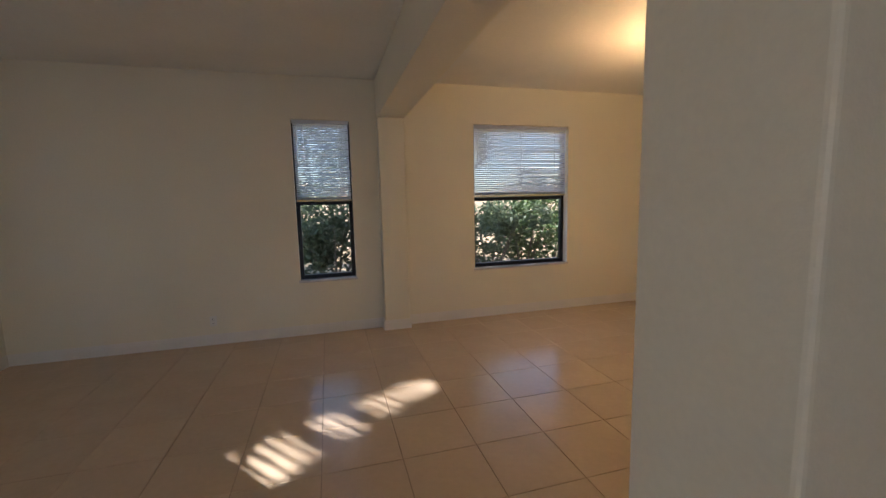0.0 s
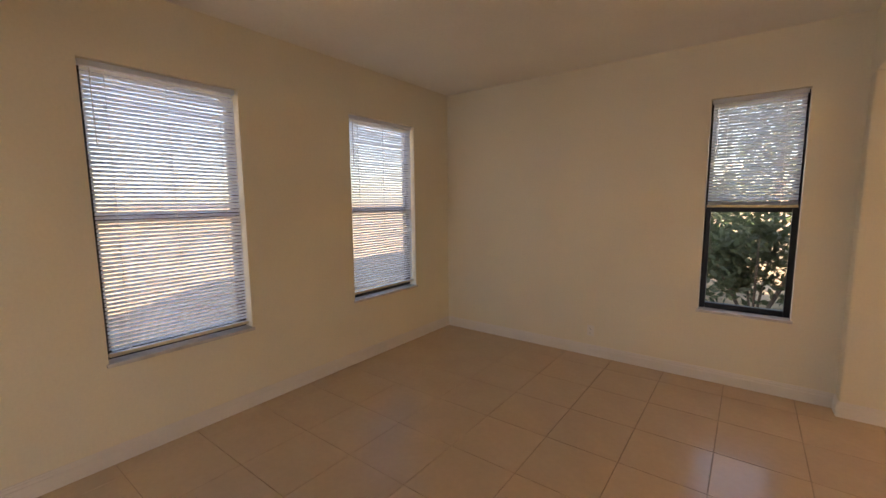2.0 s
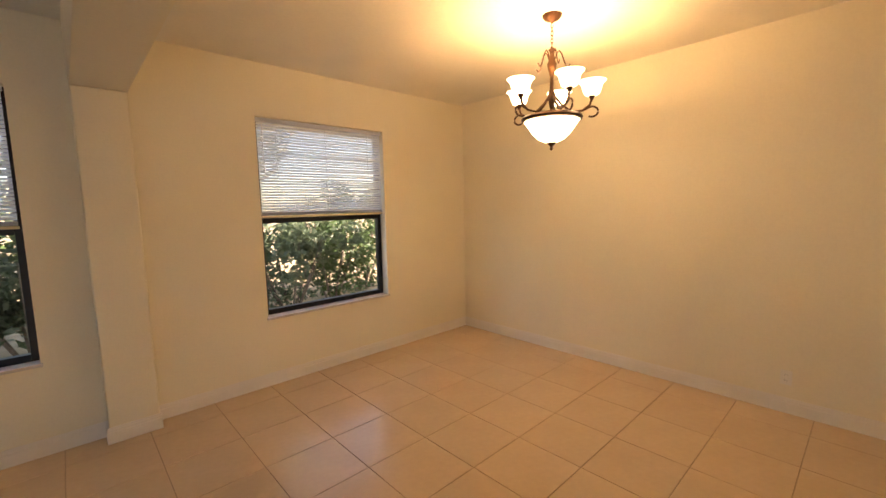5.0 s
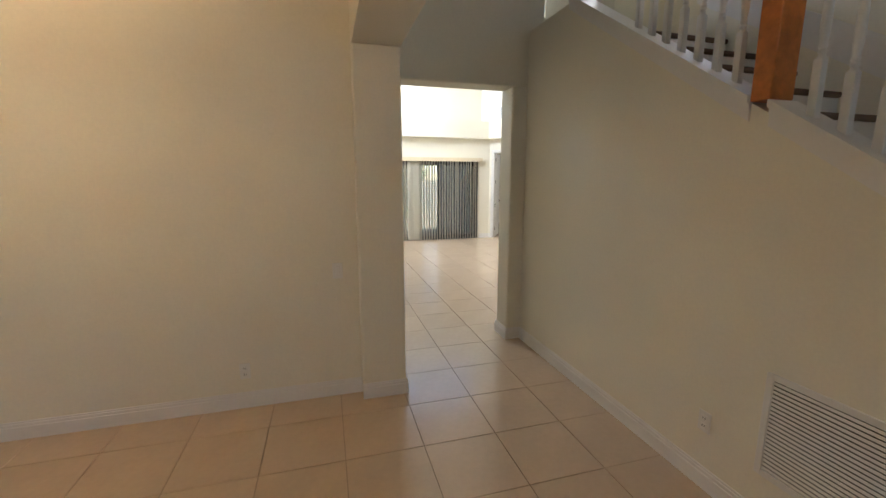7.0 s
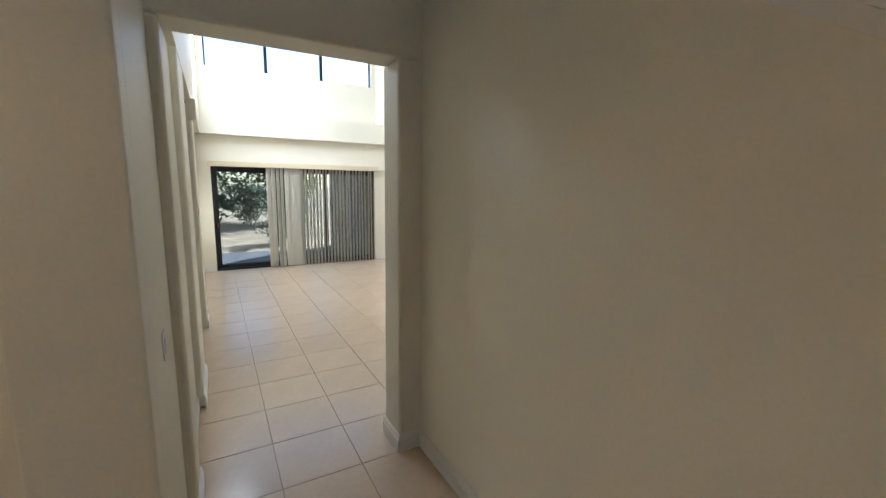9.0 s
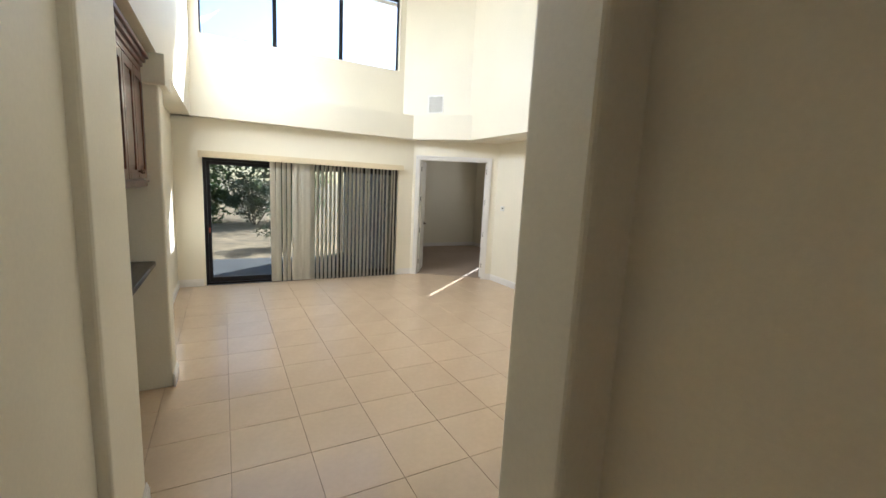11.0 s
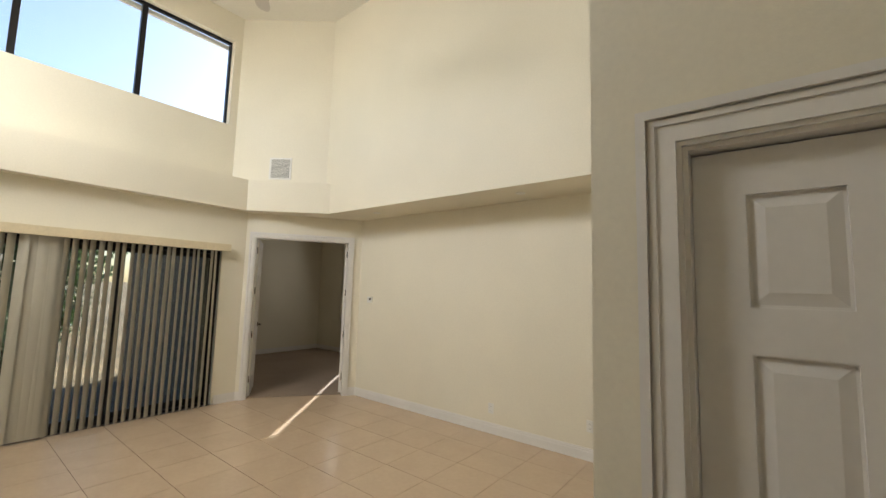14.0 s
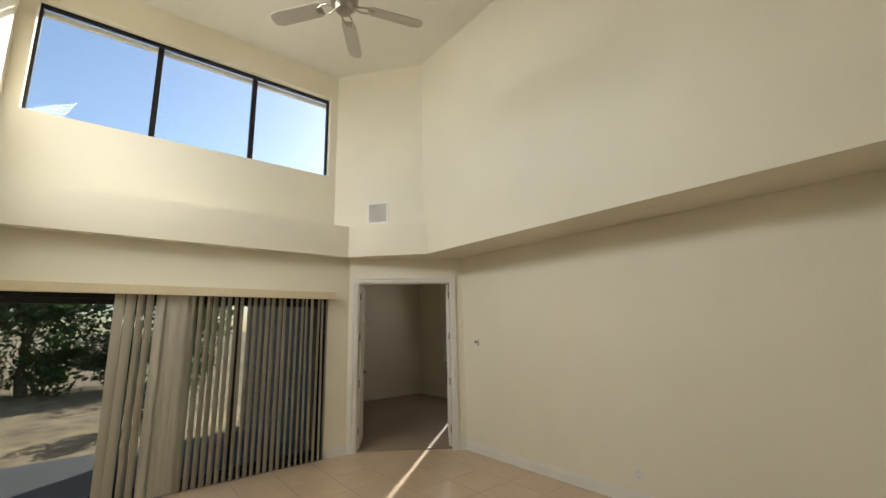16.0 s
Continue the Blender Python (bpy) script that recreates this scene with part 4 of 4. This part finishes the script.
# ---- bedroom blind ----
bb = thing("window_6", pose(13.55, -6.75, 0.8), "bedroom window with drawn roller shade", "window", kind="structure")
bm = B()
for x0, x1, z0, z1 in ((0, 0.05, 0, 2.15), (1.45, 1.5, 0, 2.15), (0.05, 1.45, 0, 0.05), (0.05, 1.45, 2.1, 2.15)):
    box(bm, x0, x1, -0.14, -0.08, z0, z1)
part("window_frame", bm, BLACK, bb)
# shades split and raised to cut the sun into thin floor streaks
part("roller_shade", box(B(), 0.0, 0.655, -0.05, -0.045, 0.03, 2.15), PAINT, bb, "cream shade leaving a slit for a sun sliver")
part("roller_shade", box(B(), 0.715, 1.5, -0.05, -0.045, 0.03, 2.15), PAINT, bb, "cream shade leaving a slit for a sun sliver")


# ---- garden ----
def leafy(bm, centre, size, count, leaf, rnd):
    """Many small leaf blades in an uneven cloud."""
    lumps = [(Vector((rnd.gauss(0, 0.36), rnd.gauss(0, 0.36), rnd.gauss(0, 0.34))), rnd.uniform(0.18, 0.42)) for _ in range(16)]
    for _ in range(count):
        c, r = rnd.choice(lumps)
        d = Vector((rnd.gauss(0, 1), rnd.gauss(0, 1), rnd.gauss(0, 1))).normalized() * r * rnd.uniform(0.5, 1.05)
        p = Vector(centre) + Vector(((c.x + d.x) * size[0], (c.y + d.y) * size[1], (c.z + d.z) * size[2]))
        if p.z < -0.1:
            continue
        u = Vector((rnd.gauss(0, 1), rnd.gauss(0, 1), rnd.gauss(0, 0.7))).normalized()
        v = u.cross(Vector((rnd.gauss(0, 1), rnd.gauss(0, 1), rnd.gauss(0, 1)))).normalized()
        k = leaf * rnd.uniform(0.6, 1.3)
        q = [bm.verts.new(p + w) for w in (-u * k, v * k * 0.4 - u * k * 0.1, u * k, -v * k * 0.4 - u * k * 0.1)]
        bm.faces.new(q)


def tree(x, y, h, spread, seed, mat, label, low=0.35, count=4200, leaf=0.13):
    rnd = random.Random(seed)
    t = thing("tree", pose(x, y, -0.12), label, "tree", "trees round the garden")
    bm = B()
    lean = rnd.uniform(-0.2, 0.2)
    pts = [(lean * k / 5, 0.1 * math.sin(k), h * 0.62 * k / 5) for k in range(6)]
    tube(bm, pts, [0.16 - 0.018 * k for k in range(6)], 9)
    for i in range(7):
        a = rnd.uniform(0, 6.28)
        z = h * rnd.uniform(0.25, 0.55)
        tube(bm, [(lean * 0.5, 0, z), (math.cos(a) * spread * 0.3, math.sin(a) * spread * 0.3, z + 0.5), (math.cos(a) * spread * 0.65, math.sin(a) * spread * 0.65, z + h * 0.2)], [0.06, 0.04, 0.015], 6)
    part("trunk", bm, BARK, t)
    cr = B()
    leafy(cr, (0, 0, h * (low + 1) / 2), (spread, spread, h * (1 - low) * 0.62), count, leaf, rnd)
    part("crown", cr, mat, t)
    return t


def bush(x, y, w, d, h, seed, mat, label, count=2600, leaf=0.06):
    rnd = random.Random(seed)
    b = thing("bush", pose(x, y, -0.12), label, "bush", "bushes round the house")
    bm = B()
    for i in range(9):
        a = rnd.uniform(0, 6.28)
        tube(bm, [(0.1 * math.cos(a), 0.1 * math.sin(a), 0), (0.3 * w * math.cos(a), 0.3 * d * math.sin(a), h * 0.5), (0.45 * w * math.cos(a), 0.45 * d * math.sin(a), h * 0.85)], [0.02, 0.014, 0.005], 5)
    part("stems", bm, BARK, b)
    cr = B()
    leafy(cr, (0, 0, h * 0.58), (w * 0.75, d * 0.75, h * 0.72), count, leaf, rnd)
    part("foliage", cr, mat, b)
    return b


for i, (x, y, h, sp, m) in enumerate(((24.5, 1.5, 5.2, 3.2, LEAF), (26.0, -2.5, 5.6, 3.4, LEAF_PALE), (23.8, 5.2, 5.3, 3.2, LEAF), (27.5, 8.0, 6, 3.6, LEAF), (30, 3, 6.2, 4, LEAF_PALE), (29, 12, 6.2, 4, LEAF))):
    tree(x, y, h, sp, 10 + i, m, "broad garden tree with dense dark leaves beyond the lawn", 0.05 if i < 4 else 0.2)
for i in range(2, 9):
    bush(23.6 + 0.7 * ((i * 5) % 3), -6.5 + i * 1.9, 2.6, 2.2, 1.4 + 0.4 * ((i * 7) % 4), 40 + i, LEAF if i % 3 else LEAF_PALE, "rounded leafy bush at the edge of the lawn", 2600, 0.09)
bush(17.4, -1.2, 1.3, 1.2, 0.9, 58, LEAF_PALE, "low spreading bush on the lawn", 1600, 0.06)
for i in range(9):
    bush(-2.6 + i * 1.05, 8.4 + 0.5 * (i % 3), 1.5, 1.3, 1.5 + 0.3 * ((i * 7) % 3), 60 + i, LEAF if i % 3 else LEAF_PALE, "tall leafy hedge bush outside the north windows", 3000, 0.07)
for i in range(3):
    tree(-3 + i * 4.0, 13.5 + (i % 2) * 1.5, 6.5 + (i % 3), 2.2, 80 + i, LEAF if i % 2 else LEAF_PALE, "garden tree behind the north hedge", 0.2, 2600, 0.11)
# out of view; placed along the sun's direction so its leaves dapple the slot's light
tree(12.2, -11.0, 11.5, 2.6, 99, LEAF, "unseen leafy tree set up-sun to dapple the floor patch", 0.5, 2400, 0.09)

# ---- floor tiles ----
TS, GAP = 0.479, 0.004


def tile_mesh(w, d):
    bm = box(B(), 0, w, 0, d, -0.008, 0.0)
    bmesh.ops.bevel(bm, geom=[e for e in bm.edges if e.verts[0].co.z > -0.001 and e.verts[1].co.z > -0.001], offset=0.0015, segments=1, affect="EDGES")
    return mesh_of("tile", bm, TILE)


meshes = {}
rest = B()
count = 0


def lay(x0, x1, y0, y1, ox, oy):
    """Tiles of one area, cut at its borders, on a grid through (ox, oy)."""
    global count
    i = math.floor((x0 - ox) / TS)
    while ox + i * TS < x1:
        j = math.floor((y0 - oy) / TS)
        while oy + j * TS < y1:
            a, b = max(x0, ox + i * TS) + GAP / 2, min(x1, ox + (i + 1) * TS) - GAP / 2
            c, d = max(y0, oy + j * TS) + GAP / 2, min(y1, oy + (j + 1) * TS) - GAP / 2
            if b - a > 0.02 and d - c > 0.02:
                key = (round(b - a, 3), round(d - c, 3))
                if key not in meshes:
                    meshes[key] = tile_mesh(b - a, d - c)
                near = (-1.2 < a < 4.9 and c > 1.4) or (4.9 <= a < 10.5 and c > -3.4) or (2.4 < a < 4.9 and c > -0.6)
                if near and count < 300:
                    count += 1
                    part("tile", meshes[key], TILE, floor).matrix_basis = pose(a, c, 0)
                else:
                    box(rest, a, b, c, d, -0.008, 0.0)
            j += 1
        i += 1


lay(WEST, 4.648 + 3 * TS, FOYER_SOUTH, NORTH, 4.648, 0.327)
lay(4.648 + 3 * TS, SLIDER_X, SOUTH_LOW, 1.62, 4.648, 0.327)
part("tiles", rest, TILE, floor, kind="stuff")
